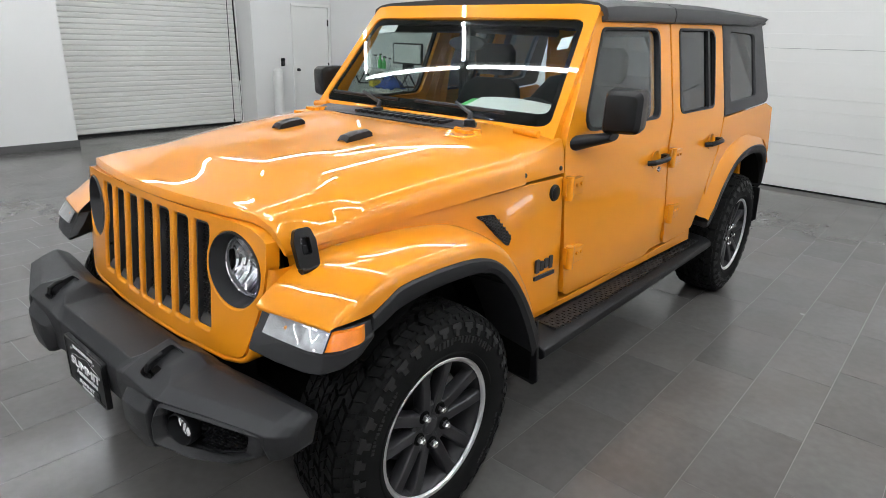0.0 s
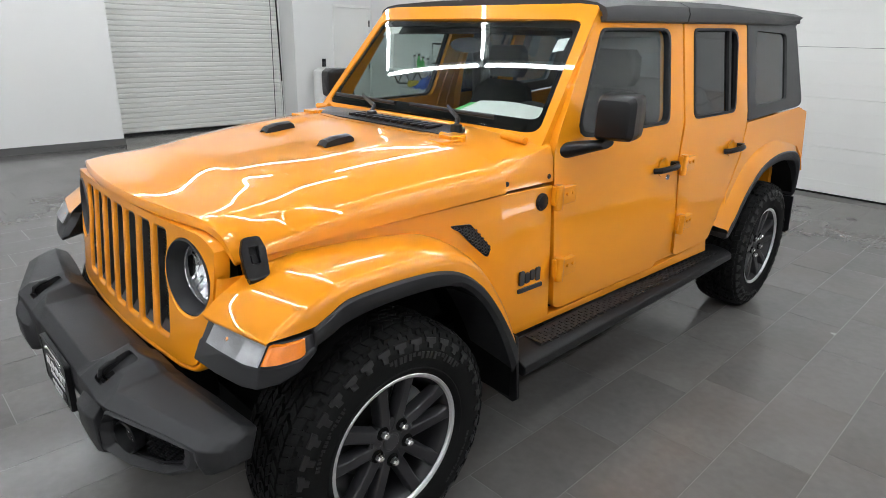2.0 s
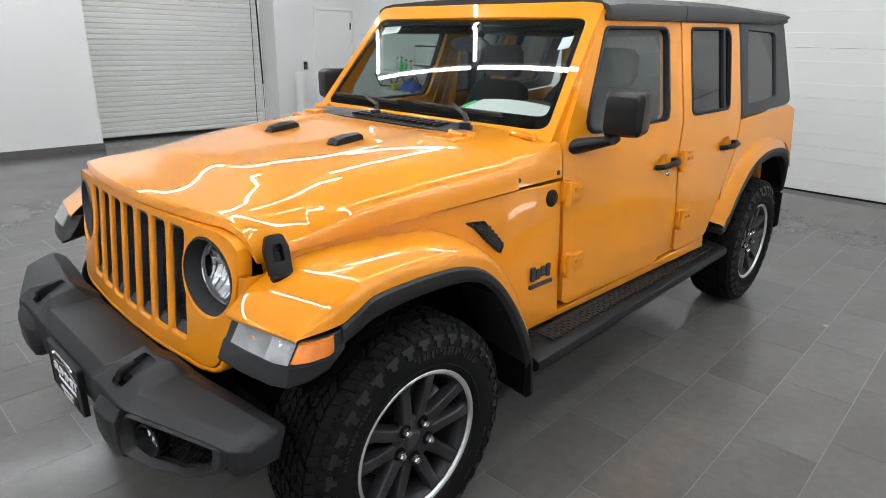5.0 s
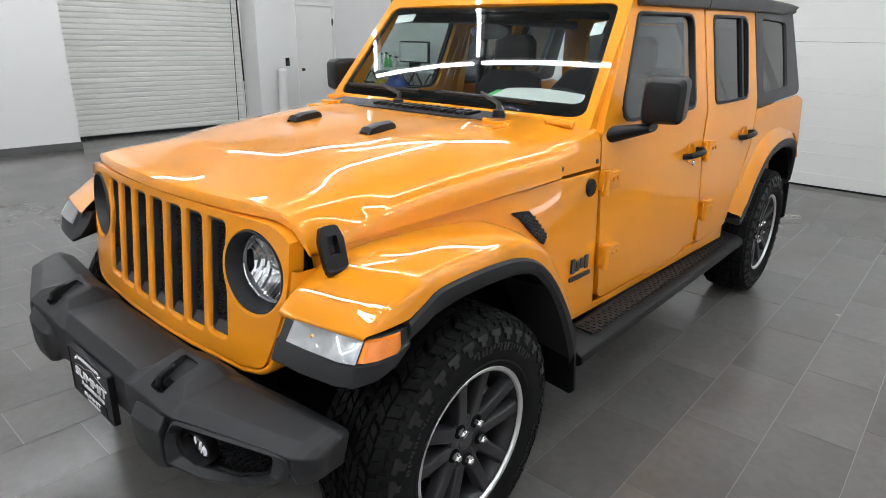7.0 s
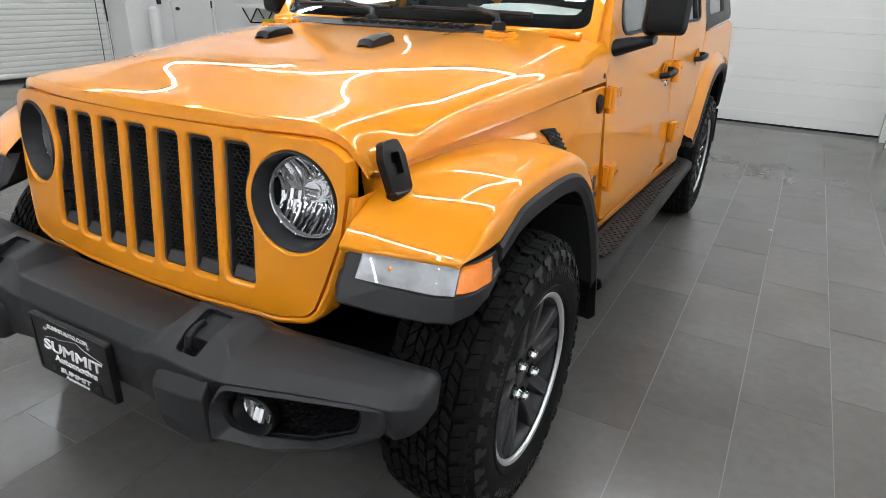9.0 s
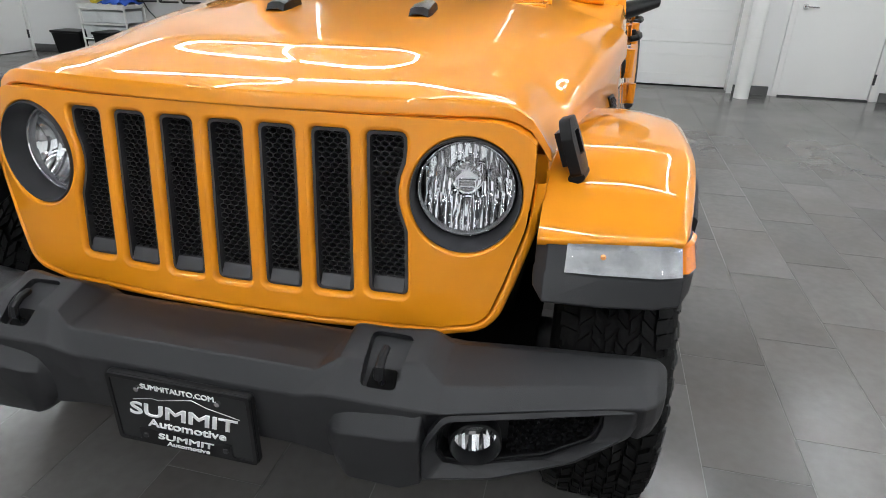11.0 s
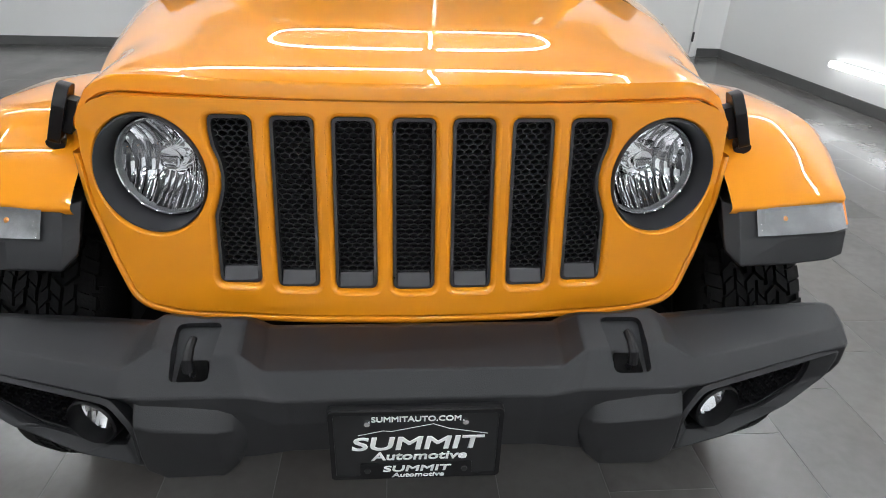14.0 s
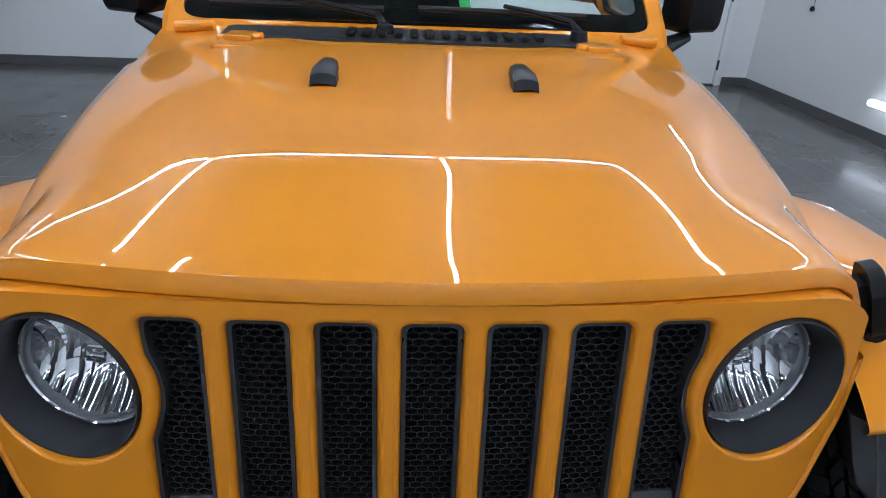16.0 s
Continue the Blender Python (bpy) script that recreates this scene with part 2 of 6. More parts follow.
def panel(outer, holes, surf, back, step=0.05, bm=None):
    """A sheet cut from an outline with holes, laid on surf(u, v) and thickened by the vector back(u, v)."""
    from mathutils.geometry import delaunay_2d_cdt
    pts, edges = [], []
    for lp in [outer, *holes]:
        k = len(pts)
        pts += [Vector(p).to_2d() for p in lp]
        edges += [(k + i, k + (i + 1) % len(lp)) for i in range(len(lp))]
    us, vs = [p[0] for p in outer], [p[1] for p in outer]
    rim = list(pts)
    u = min(us) + step / 2
    row = 0
    while u < max(us):
        v = min(vs) + step * (0.5 if row % 2 else 0.25)
        while v < max(vs):
            if inside((u, v), list(outer)) and not any(inside((u, v), list(h)) for h in holes) and min((u - q.x) ** 2 + (v - q.y) ** 2 for q in rim) > (0.45 * step) ** 2:
                pts.append(Vector((u, v)))
            v += step
        u += step
        row += 1
    co, _, fs, _, _, _ = delaunay_2d_cdt(pts, edges, [], 0, 1e-6)
    bm = bm or bmesh.new()
    top = [bm.verts.new(surf(*c)) for c in co]
    bot = [bm.verts.new(Vector(surf(*c)) + Vector(back(*c))) for c in co]
    count = {}
    for f in fs:
        m = sum((co[i] for i in f), Vector((0, 0))) / len(f)
        if not inside(m, list(outer)) or any(inside(m, list(h)) for h in holes):
            continue
        bm.faces.new([top[i] for i in f])
        bm.faces.new([bot[i] for i in reversed(f)])
        for a, b in zip(f, f[1:] + f[:1]):
            count[(a, b)] = 1
    for a, b in count:
        if (b, a) not in count:
            bm.faces.new((top[b], top[a], bot[a], bot[b]))
    bmesh.ops.delete(bm, geom=[v for v in bm.verts if not v.link_faces], context="VERTS")
    return bm


def mirror_x(bm):
    """The same mesh on the other side."""
    out = bm.copy()
    for v in out.verts:
        v.co.x = -v.co.x
    bmesh.ops.reverse_faces(out, faces=out.faces)
    return out


def both(name, bm, material, parent, label="", **k):
    """A part on the car's left side and its mirror on the right."""
    other = mirror_x(bm)
    return part(name, bm, material, parent, label, **k), part(name, other, material, parent, label, **k)


def lerp(a, b, t):
    return a + (b - a) * t


def pw(x, pts):
    """Piecewise linear value."""
    if x <= pts[0][0]:
        return pts[0][1]
    for (a, va), (b, vb) in zip(pts, pts[1:]):
        if x <= b:
            return va + (vb - va) * (x - a) / (b - a)
    return pts[-1][1]

# ---- the room ----
XL, XR, YB, YF, ZC = -8.25, 4.235, 6.62, -5.4, 3.60
XD = -7.765  # the wall with the service door stands forward of the shutter
sub = part("floor", box(XL - 1.0, XR + 0.3, YF - 0.3, YB + 0.5, -0.06, -0.0014), GROUT)
tagged(sub, "dark grey porcelain plank floor with thin joints", "floor", kind="structure")


def wall(name, bm, label, material=WALLP, bevel=0.0):
    return tagged(part(name, bm, material, None, "", bevel), label, "wall", kind="structure")


# the back wall with its garage door and man door openings
GX0, GX1, GH = -2.6, 2.30, 3.2
DX0, DX1, DH = 2.80, 3.86, 2.10
bm = box(XL - 1, GX0, YB, YB + 0.35, 0, ZC)
box(GX0, GX1, YB, YB + 0.35, GH, ZC, bm)
box(GX1, DX0, YB, YB + 0.35, 0, ZC, bm)
box(DX0, DX1, YB, YB + 0.2, DH, ZC, bm)
box(DX1, XR + 0.2, YB, YB + 0.2, 0, ZC, bm)
wall("wall_back", bm, "unseen white front wall, set near to bounce light with door openings")
wall("wall_right", box(XR, XR + 0.2, YF, YB, 0, ZC), "unseen white front wall, set near to bounce light with grey base")
# unseen wall behind the camera, set close to bounce light onto the grille
wall("wall_front", box(XL - 1, XR + 0.2, YF - 0.2, YF, 0, ZC), "unseen white front wall, set near to bounce light")
SY0, SY1, SH = 1.95, 4.86, 3.1
EY0, EY1, EH = 5.78, 6.56, 2.06
bm = box(XD - 0.2, XD, 5.05, EY0 - 0.05, 0, ZC)
box(XD - 0.2, XD, EY0 - 0.05, YB, EH + 0.05, ZC, bm)
box(XL - 0.2, XD - 0.2, 4.92, 5.05, 0, ZC, bm)
box(XD - 0.2, XD, 4.92, 5.05, 0, ZC, bm)
wall("wall_left", bm, "white painted wall beside the roller shutter with a door opening")
wall("wall_left_head", box(XL - 0.2, XL, SY0 - 0.2, 4.92, SH, ZC), "white painted wall over the roller shutter")
wall("wall_left_front", box(-8.45, -7.465, YF, 1.84, 0, ZC), "white painted wall that stands forward of the shutter")
wall("wall_left_return", box(-8.45, XL, 1.84, 1.95, 0, ZC), "short white wall beside the shutter")
wall("wall_left_jamb", box(XL - 0.2, XL, SY1 + 0.05, 4.92, 0, SH), "narrow white wall beside the shutter guide")
ceil = part("ceiling", box(XL - 1, XR + 0.2, YF - 0.2, YB + 0.2, ZC, ZC + 0.15), CEILM)
tagged(ceil, "plain charcoal painted ceiling", "ceiling", kind="structure")

# grey tiled base along the walls, in lengths
def base(name, bm):
    return tagged(part(name, bm, BASEM, None, "", 0.003), "grey tile baseboard", "baseboard", kind="structure")


base("baseboard", box(XR - 0.015, XR, YF, YB - 0.015, 0, 0.105))
base("baseboard", box(DX1 + 0.06, XR, YB - 0.015, YB, 0, 0.105))
base("baseboard", box(GX1 + 0.04, DX0 - 0.06, YB - 0.015, YB, 0, 0.105))
base("baseboard", box(XD, GX0 - 0.05, YB - 0.015, YB, 0, 0.105))
base("baseboard", box(-7.465, -7.45, YF, 1.855, 0, 0.095))
base("baseboard", box(XL, -7.465, 1.84, 1.855, 0, 0.095))
base("baseboard", box(XD, XD + 0.015, 4.92, EY0 - 0.07, 0, 0.10))

# sectional garage door behind the car
gd = thing("garage_door", "closed white sectional garage door with ribbed panels", "garage door", kind="structure")
k = 6
for i in range(k):
    z0, z1 = GH * i / k, GH * (i + 1) / k
    bm = box(GX0, GX1, YB + 0.26, YB + 0.31, z0 + 0.0015, z1 - 0.0015)
    for j in (0.28, 0.72):
        z = lerp(z0, z1, j)
        box(GX0 + 0.05, GX1 - 0.05, YB + 0.2575, YB + 0.262, z - 0.010, z + 0.010, bm)
    part("panel", bm, WHITEP, gd, "", 0.004)
part("bottom_seal", box(GX0, GX1, YB + 0.255, YB + 0.315, 0.0, 0.022), BLACK, gd, "black rubber seal")
for x in (GX1 + 0.012, GX0 - 0.012):
    part("jamb", box(x - 0.03, x + 0.03, YB - 0.02, YB + 0.005, 0, GH + 0.05), WHITEP, gd, "", 0.003)

# steel man door in the back wall
md = thing("man_door", "closed white steel door with lever handle", "door", kind="structure")
part("leaf", box(DX0 + 0.05, DX1 - 0.05, YB - 0.01, YB + 0.04, 0.018, DH - 0.05), WHITEP, md, "", 0.003)
for x0, x1 in ((DX0 - 0.02, DX0 + 0.045), (DX1 - 0.045, DX1 + 0.02)):
    part("frame_post", box(x0, x1, YB - 0.03, YB + 0.05, 0, DH), WHITEP, md, "", 0.004)
part("frame_head", box(DX0 + 0.046, DX1 - 0.046, YB - 0.03, YB + 0.05, DH - 0.045, DH + 0.02), WHITEP, md, "", 0.004)
part("sill", box(DX0 + 0.046, DX1 - 0.046, YB - 0.04, YB + 0.05, 0, 0.014), STEEL, md)
lev = part("lever", tube([(DX0 + 0.12, YB - 0.06, 1.0), (DX0 + 0.25, YB - 0.062, 0.995)], 0.011), CHROME, md, "satin metal lever")
part("rose", lathe([(0.0, -0.008), (0.03, -0.008), (0.03, 0.0), (0.012, 0.0), (0.012, 0.06)], 20, "y"), CHROME, md, at=Matrix.Translation((DX0 + 0.12, YB - 0.022, 1.0)))
for z in (0.25, 1.05, 1.85):
    part("hinge", box(DX1 - 0.05, DX1 - 0.03, YB - 0.042, YB - 0.02, z - 0.06, z + 0.06), STEEL, md)

# steel bollards, painted white
def bollard(x, y, h, r):
    b = thing("bollard", "white painted steel bollard pipe", "bollard", pose(x, y, 0), "bollards by the doors")
    part("pipe", lathe([(0, h + 0.05), (r * 0.6, h + 0.035), (r, h), (r, 0.0), (0, 0.0)], 28, "z"), WHITEP, b)
    return b


bollard(2.40, 6.34, 1.25, 0.083)
bollard(-7.50, 5.21, 0.97, 0.085)

# roller shutter
rs = thing("roller_shutter", "closed white slatted roller shutter", "shutter", kind="structure")
n = 40
for i in range(n):
    z0 = 0.04 + i * (SH - 0.04) / n
    hgt = (SH - 0.04) / n
    prof = [(XL + 0.0, z0), (XL + 0.012, z0 + 0.012), (XL + 0.018, z0 + hgt * 0.5), (XL + 0.012, z0 + hgt - 0.012), (XL + 0.0, z0 + hgt - 0.002), (XL - 0.015, z0 + hgt - 0.002), (XL - 0.015, z0)]
    part("slat", prism([(p[0], p[1]) for p in prof], "y", SY0, SY1), SHUTM, rs)
part("bottom_bar", box(XL - 0.02, XL + 0.03, SY0, SY1, 0.0, 0.04), BLACK, rs, "black rubber bottom bar")
part("guide", box(XL - 0.02, XL + 0.04, SY1, SY1 + 0.05, 0, SH), WHITEP, rs, "", 0.003)
part("chain", tube([(XL + 0.10, SY1 - 0.14, 3.0), (XL + 0.10, SY1 - 0.16, 1.5), (XL + 0.10, SY1 - 0.18, 0.10)], 0.006, 6), STEEL, rs, "dark hand chain")
part("chain_weight", lathe([(0, 0.0), (0.016, 0.004), (0.018, 0.03), (0.010, 0.06), (0, 0.062)], 12, "z"), BLACK, rs, at=Matrix.Translation((XL + 0.10, SY1 - 0.18, 0.055)))
part("cord", tube([(XL + 0.06, SY1 - 0.03, 3.2), (XL + 0.06, SY1 - 0.01, 2.0), (XL + 0.06, SY1 + 0.01, 0.77)], 0.014, 8), BLACK, rs, "black cable conduit")
part("wire", tube([(XL + 0.06, SY1 + 0.01, 0.77), (XL + 0.05, SY1 + 0.02, 0.40), (XL + 0.04, SY1 + 0.02, 0.06)], 0.005, 6), STEEL, rs)

# service door and card reader by the shutter
sd = thing("service_door", "closed white flush service door in a painted frame", "door", kind="structure")
part("leaf", box(XD - 0.055, XD - 0.012, EY0, EY1, 0.01, EH), WHITEP, sd, "", 0.003)
for y0, y1 in ((EY0 - 0.05, EY0 - 0.004), (EY1 + 0.004, EY1 + 0.05)):
    part("frame_post", box(XD - 0.10, XD + 0.018, y0, y1, 0, EH + 0.004), WHITEP, sd, "", 0.004)
part("frame_head", box(XD - 0.10, XD + 0.018, EY0 - 0.05, EY1 + 0.05, EH + 0.005, EH + 0.052), WHITEP, sd, "", 0.004)
for z in (0.25, 1.02, 1.80):
    part("hinge", box(XD - 0.012, XD + 0.014, EY1 - 0.012, EY1 + 0.012, z - 0.06, z + 0.06), STEEL, sd, "grey steel hinge", 0.003)
part("knob", lathe([(0.0, 0.055), (0.022, 0.05), (0.026, 0.035), (0.012, 0.02), (0.028, 0.006), (0.028, 0.0)], 20, "x"), STEEL, sd, "small dark knob", at=Matrix.Translation((XD - 0.012, EY0 + 0.07, 0.96)))
cr = thing("card_reader", "small black wall card reader", "card reader")
part("body", box(XD, XD + 0.03, 5.47, 5.54, 1.03, 1.17), BLACK, cr, "", 0.006)
part("keypad", box(XD + 0.03, XD + 0.034, 5.482, 5.528, 1.05, 1.12), BEZEL, cr, "grey keypad", 0.002)
part("plate", box(XD, XD + 0.012, 5.57, 5.61, 1.04, 1.16), WHITEP, cr, "white backing plate", 0.003)

# LED tubes on the ceiling, with a few more added to fill dark sides
def led(x0, y0, x1, y1, w=0.018, z=None):
    z = z or ZC - 0.10
    t = thing("ceiling_light", "slim white linear LED tube light, lit", "light", group="linear ceiling lights")
    along_x = abs(x1 - x0) > abs(y1 - y0)
    if along_x:
        hb, tb = box(x0, x1, y0 - w, y0 + w, z + 0.03, z + 0.10), box(x0 + 0.01, x1 - 0.01, y0 - w * 0.8, y0 + w * 0.8, z, z + 0.028)
    else:
        hb, tb = box(x0 - w, x0 + w, y0, y1, z + 0.03, z + 0.10), box(x0 - w * 0.8, x0 + w * 0.8, y0 + 0.01, y1 - 0.01, z, z + 0.028)
    part("housing", hb, WHITEP, t, "", 0.004)
    part("diffuser", tb, LEDM, t, "glowing white diffuser", 0.008)
    return t


# the bars at y -4.2 are unseen extras that light the grille
for y0, x0, x1 in ((0.45, -3.3, -1.58), (0.45, -1.48, 0.20), (0.45, 0.32, 2.42), (3.6, -4.4, -2.2), (3.6, -2.1, 0.20), (3.6, 0.32, 2.15), (-1.1, -2.55, 0.22), (-1.1, 0.30, 2.42), (-4.2, -2.4, 0.20), (-4.2, 0.32, 2.40)):
    led(x0, y0, x1, y0)
# the x 3.75 tubes are added to brighten the car's side and right wall
for x, y0, y1 in ((-3.3, 0.50, 1.6), (-1.53, 0.50, 1.6), (-2.15, 1.8, 3.55), (0.26, 0.50, 3.55), (2.2, 0.50, 3.55), (3.75, -0.5, 2.7), (3.75, 2.8, 5.6), (-2.5, -5.0, -1.15), (0.26, -5.0, -1.15), (2.45, -5.0, -1.15), (-5.6, -2.0, 2.0), (-5.6, 2.2, 5.8)):
    led(x, y0, x, y1)

# low tube light along the right wall, and a cord weight hanging by it
wl = thing("wall_light", "low white LED tube light along the base of the wall, lit", "light")
part("housing", box(XR - 0.02, XR, 3.08, 4.33, 0.300, 0.372), WHITEP, wl, "", 0.004)
part("diffuser", tube([(XR - 0.045, 3.09, 0.336), (XR - 0.045, 3.10, 0.336), (XR - 0.045, 4.31, 0.336), (XR - 0.045, 4.32, 0.336)], 0.032, 16), LOWLED, wl, "glowing white tube")
cw_ = thing("pull_cord", "thin grey pull cord with a dark round weight on the wall", "cord")
part("cord_line", tube([(XR - 0.02, 5.614, 2.6), (XR - 0.02, 5.614, 1.8), (XR - 0.02, 5.614, 1.03)], 0.003, 6), STEEL, cw_)
part("weight", lathe([(0, -0.028), (0.018, -0.022), (0.026, 0.0), (0.018, 0.02), (0.005, 0.03), (0, 0.03)], 16, "z"), BLACK, cw_, "dark round weight", at=Matrix.Translation((XR - 0.03, 5.614, 1.015)))

# work corner by the left end of the back wall
sh = thing("wall_shelf", "long white wall shelf on black steel brackets", "shelf")
part("board", box(-6.75, -4.45, YB - 0.45, YB - 0.002, 1.02, 1.06), WHITEP, sh, "", 0.004)
for x in (-6.5, -6.15, -5.8, -5.45, -5.1, -4.75):
    b = tube([(x - 0.16, YB - 0.40, 1.015), (x, YB - 0.40, 0.80), (x + 0.16, YB - 0.40, 1.015)], 0.012, 8)
    tube([(x, YB - 0.40, 0.80), (x, YB - 0.02, 0.78)], 0.012, 8, b)
    part("bracket", b, BLACK, sh, "black V-shaped bracket")
mo = thing("monitor", "flat monitor with a pale screen on the shelf", "monitor")
part("screen_body", box(-5.78, -5.12, YB - 0.26, YB - 0.22, 1.16, 1.50), BLACK, mo, "", 0.006)
part("screen", box(-5.755, -5.145, YB - 0.264, YB - 0.261, 1.185, 1.475), PAPER, mo, "pale grey display")
part("stand", box(-5.52, -5.38, YB - 0.30, YB - 0.16, 1.06, 1.165), BLACK, mo, "", 0.006)
for k, (x, m_, h_) in enumerate(((-6.15, GREENP, 0.22), (-6.05, GREENP, 0.18), (-5.92, CLEARP, 0.16), (-6.28, CLEARP, 0.2), (-4.95, YELM, 0.07))):
    bt = thing("spray_bottle", ("green", "green", "clear", "clear", "yellow")[k] + " plastic cleaning bottle on the wall shelf", "bottle", pose(x, YB - 0.22, 1.06), "bottles on the shelf")
    part("bottle_body", lathe([(0, 0.0), (0.035, 0.002), (0.037, h_ * 0.6), (0.015, h_ * 0.8), (0.014, h_)], 16, "z"), m_, bt)
    part("nozzle", box(-0.012, 0.04, -0.012, 0.012, h_, h_ + 0.03), BLACK, bt, "", 0.004)
ct = thing("drawer_cart", "white framed cart with clear drawers and a towel on top", "cart")
for x in (-6.35, -5.62):
    for y in (YB - 0.50, YB - 0.10):
        part("post", tube([(x, y, 0.03), (x, y, 0.70)], 0.013, 8), WHITEP, ct)
for z in (0.08, 0.28, 0.48, 0.68):
    part("shelf_rail", box(-6.36, -5.61, YB - 0.515, YB - 0.485, z, z + 0.022), WHITEP, ct, "", 0.004)
for k, m_ in enumerate((CLEARP, BEZEL, CLEARP)):
    dr = part("drawer", loft([[(-5.985 + a * (0.34 + 0.012 * t), YB - 0.30 + b * 0.18, 0.105 + 0.2 * k + 0.15 * t) for a, b in ((-1, -1), (1, -1), (1, 1), (-1, 1))] for t in (0, 1)], True, True), CLEARP, ct, "clear plastic drawer", 0.01)
    part("contents", loft([[(-5.86 + 0.16 * math.cos(a) * w, YB - 0.488 + 0.006 * math.sin(a), 0.17 + 0.2 * k + 0.05 * h) for a in [math.pi * q / 6 for q in range(12)]] for h, w in ((-1, 0.7), (0, 1.0), (1, 0.5))], True, True), m_, dr)
part("tray", loft([[(-5.985 + a * (0.34 + 0.05 * t), YB - 0.30 + b * (0.19 + 0.03 * t), 0.69 + 0.06 * t) for a, b in ((-1, -1), (1, -1), (1, 1), (-1, 1))] for t in (0, 1)], True, True), WHITEP, ct, "white plastic tray", 0.01)
tw = thing("towel", "crumpled blue towel lying on the cart", "towel")
rows = [[(-6.02 + 0.42 * u, YB - 0.50 + 0.40 * v, 0.752 + 0.20 * math.sin(3.1 * u) * math.sin(3.1 * v) + 0.02 * math.sin(17 * u + 9 * v)) for u in [k / 10 for k in range(11)]] for v in [k / 8 for k in range(9)]]
part("cloth", loft(rows), BLUEM, tw).modifiers.new("thick", "SOLIDIFY").thickness = 0.012
sp = thing("sponge", "yellow and grey cleaning sponge beside the towel", "sponge")
part("body", box(-6.20, -6.08, YB - 0.45, YB - 0.25, 0.751, 0.87), YELM, sp, "", 0.03)
for bx, by, wx, h_, lb in ((-6.72, YB - 0.30, 0.24, 0.37, "low black plastic storage bin on the floor"), (-5.78, YB - 0.66, 0.15, 0.42, "tall narrow black bin before the cart")):
    bn = thing("storage_bin", lb, "bin", pose(bx, by, 0), "black bins")
    part("tub", loft([[(a * (wx - 0.03 + 0.03 * k), b * (0.12 + 0.03 * k), (h_ - 0.03) * k) for a, b in ((-1, -1), (1, -1), (1, 1), (-1, 1))] for k in (0, 1)], True, True), BLACK, bn, "", 0.01)
    part("rim", box(-wx - 0.012, wx + 0.012, -0.165, 0.165, h_ - 0.035, h_), BLACK, bn, "", 0.01)
gb = thing("tool_case", "low dark grey tool case on the floor with a cable", "case")
part("case_body", box(-5.60, -5.20, YB - 0.45, YB - 0.15, 0.0, 0.20), GREY, gb, "", 0.015)
part("case_lid", box(-5.61, -5.19, YB - 0.46, YB - 0.14, 0.205, 0.245), BEZEL, gb, "", 0.012)
part("cable", tube([(-5.25, YB - 0.14, 0.22), (-5.30, YB - 0.05, 0.34), (-5.45, YB - 0.03, 0.30), (-5.38, YB - 0.03, 0.45), (-5.60, YB - 0.03, 0.66), (-5.75, YB - 0.03, 0.95)], 0.008, 6), BLACK, gb, "loose black cable")

# ---- the car ----
car = thing("off_road_car", "glossy orange four-door off-road car with black hardtop, parked", "car")


def sx(y, z):
    """Half width of the body side."""
    x = 0.777 + 0.055 * (y - 0.85) + 0.09 * (1.05 - max(z, 0.7)) - 0.12 * max(0, 0.62 - z)
    if y < 0.6:
        x -= (0.6 - y) * 0.105
    if z > 1.24:
        x -= 0.16 * (z - 1.24)
    return x


def on_side(off=0.0):
    return lambda y, z: (sx(y, z) + off, y, z)


def inward(d):
    return lambda y, z: (-d, 0, 0)


def side_part(name, outer, holes, material, off=0.0, d=0.03, step=0.09, parent=None, label="", bevel=0.004):
    return both(name, panel(outer, holes, on_side(off), inward(d), step), material, parent or car, label, bevel=bevel)


# doors
FD = rounded([(0.885, 0.548), (1.645, 0.548), (1.790, 0.70), (1.798, 1.10), (1.826, 1.22), (1.900, 1.682), (1.235, 1.682), (0.915, 1.262), (0.885, 1.19)],
             [0.07, 0.06, 0.10, 0.3, 0.2, 0.03, 0.05, 0.08, 0.08])
FW = rounded([(1.005, 1.232), (1.700, 1.232), (1.790, 1.645), (1.262, 1.645)], [0.06, 0.06, 0.05, 0.06])
RD = rounded([(1.812, 0.56), (2.16, 0.575), (2.30, 0.80), (2.44, 1.00), (2.49, 1.16), (2.557, 1.682), (1.916, 1.682), (1.841, 1.21), (1.810, 1.08)],
             [0.06, 0.05, 0.3, 0.2, 0.15, 0.03, 0.03, 0.2, 0.2])
RW = rounded([(1.915, 1.232), (2.345, 1.232), (2.457, 1.645), (1.997, 1.645)], [0.04, 0.06, 0.06, 0.04])
doors = []
for outl, win, gm in ((FD, FW, SIDEG), (RD, RW, PRIVG)):
    pair = side_part("door", outl, [win], PAINT, 0.0, 0.05, 0.08, label="orange door")
    c = Vector((sum(p[0] for p in win) / len(win), sum(p[1] for p in win) / len(win)))
    grow = lambda k: [tuple(c + (Vector(p) - c) * k) for p in win]
    inner = grow(0.945)
    seal = panel(win, [inner], on_side(0.004), inward(0.03), 0.06)
    pane = panel(grow(0.965), [], on_side(-0.012), inward(0.004), 0.12)
    keep = (mirror_x(seal), mirror_x(pane))
    for s, d in zip((1, -1), pair):
        b1, b2 = (seal, pane) if s > 0 else keep
        part("window_seal", b1, BLACK, d, "black rubber seal", bevel=0.003)
        g = part("window_pane", b2, gm, d, "tinted glass")
        g.visible_shadow = False
    doors.append(pair)

# rear door divider
db = panel([(2.268, 1.236), (2.292, 1.236), (2.375, 1.632), (2.351, 1.632)], [], on_side(0.001), inward(0.02), 0.1)
db2 = mirror_x(db)
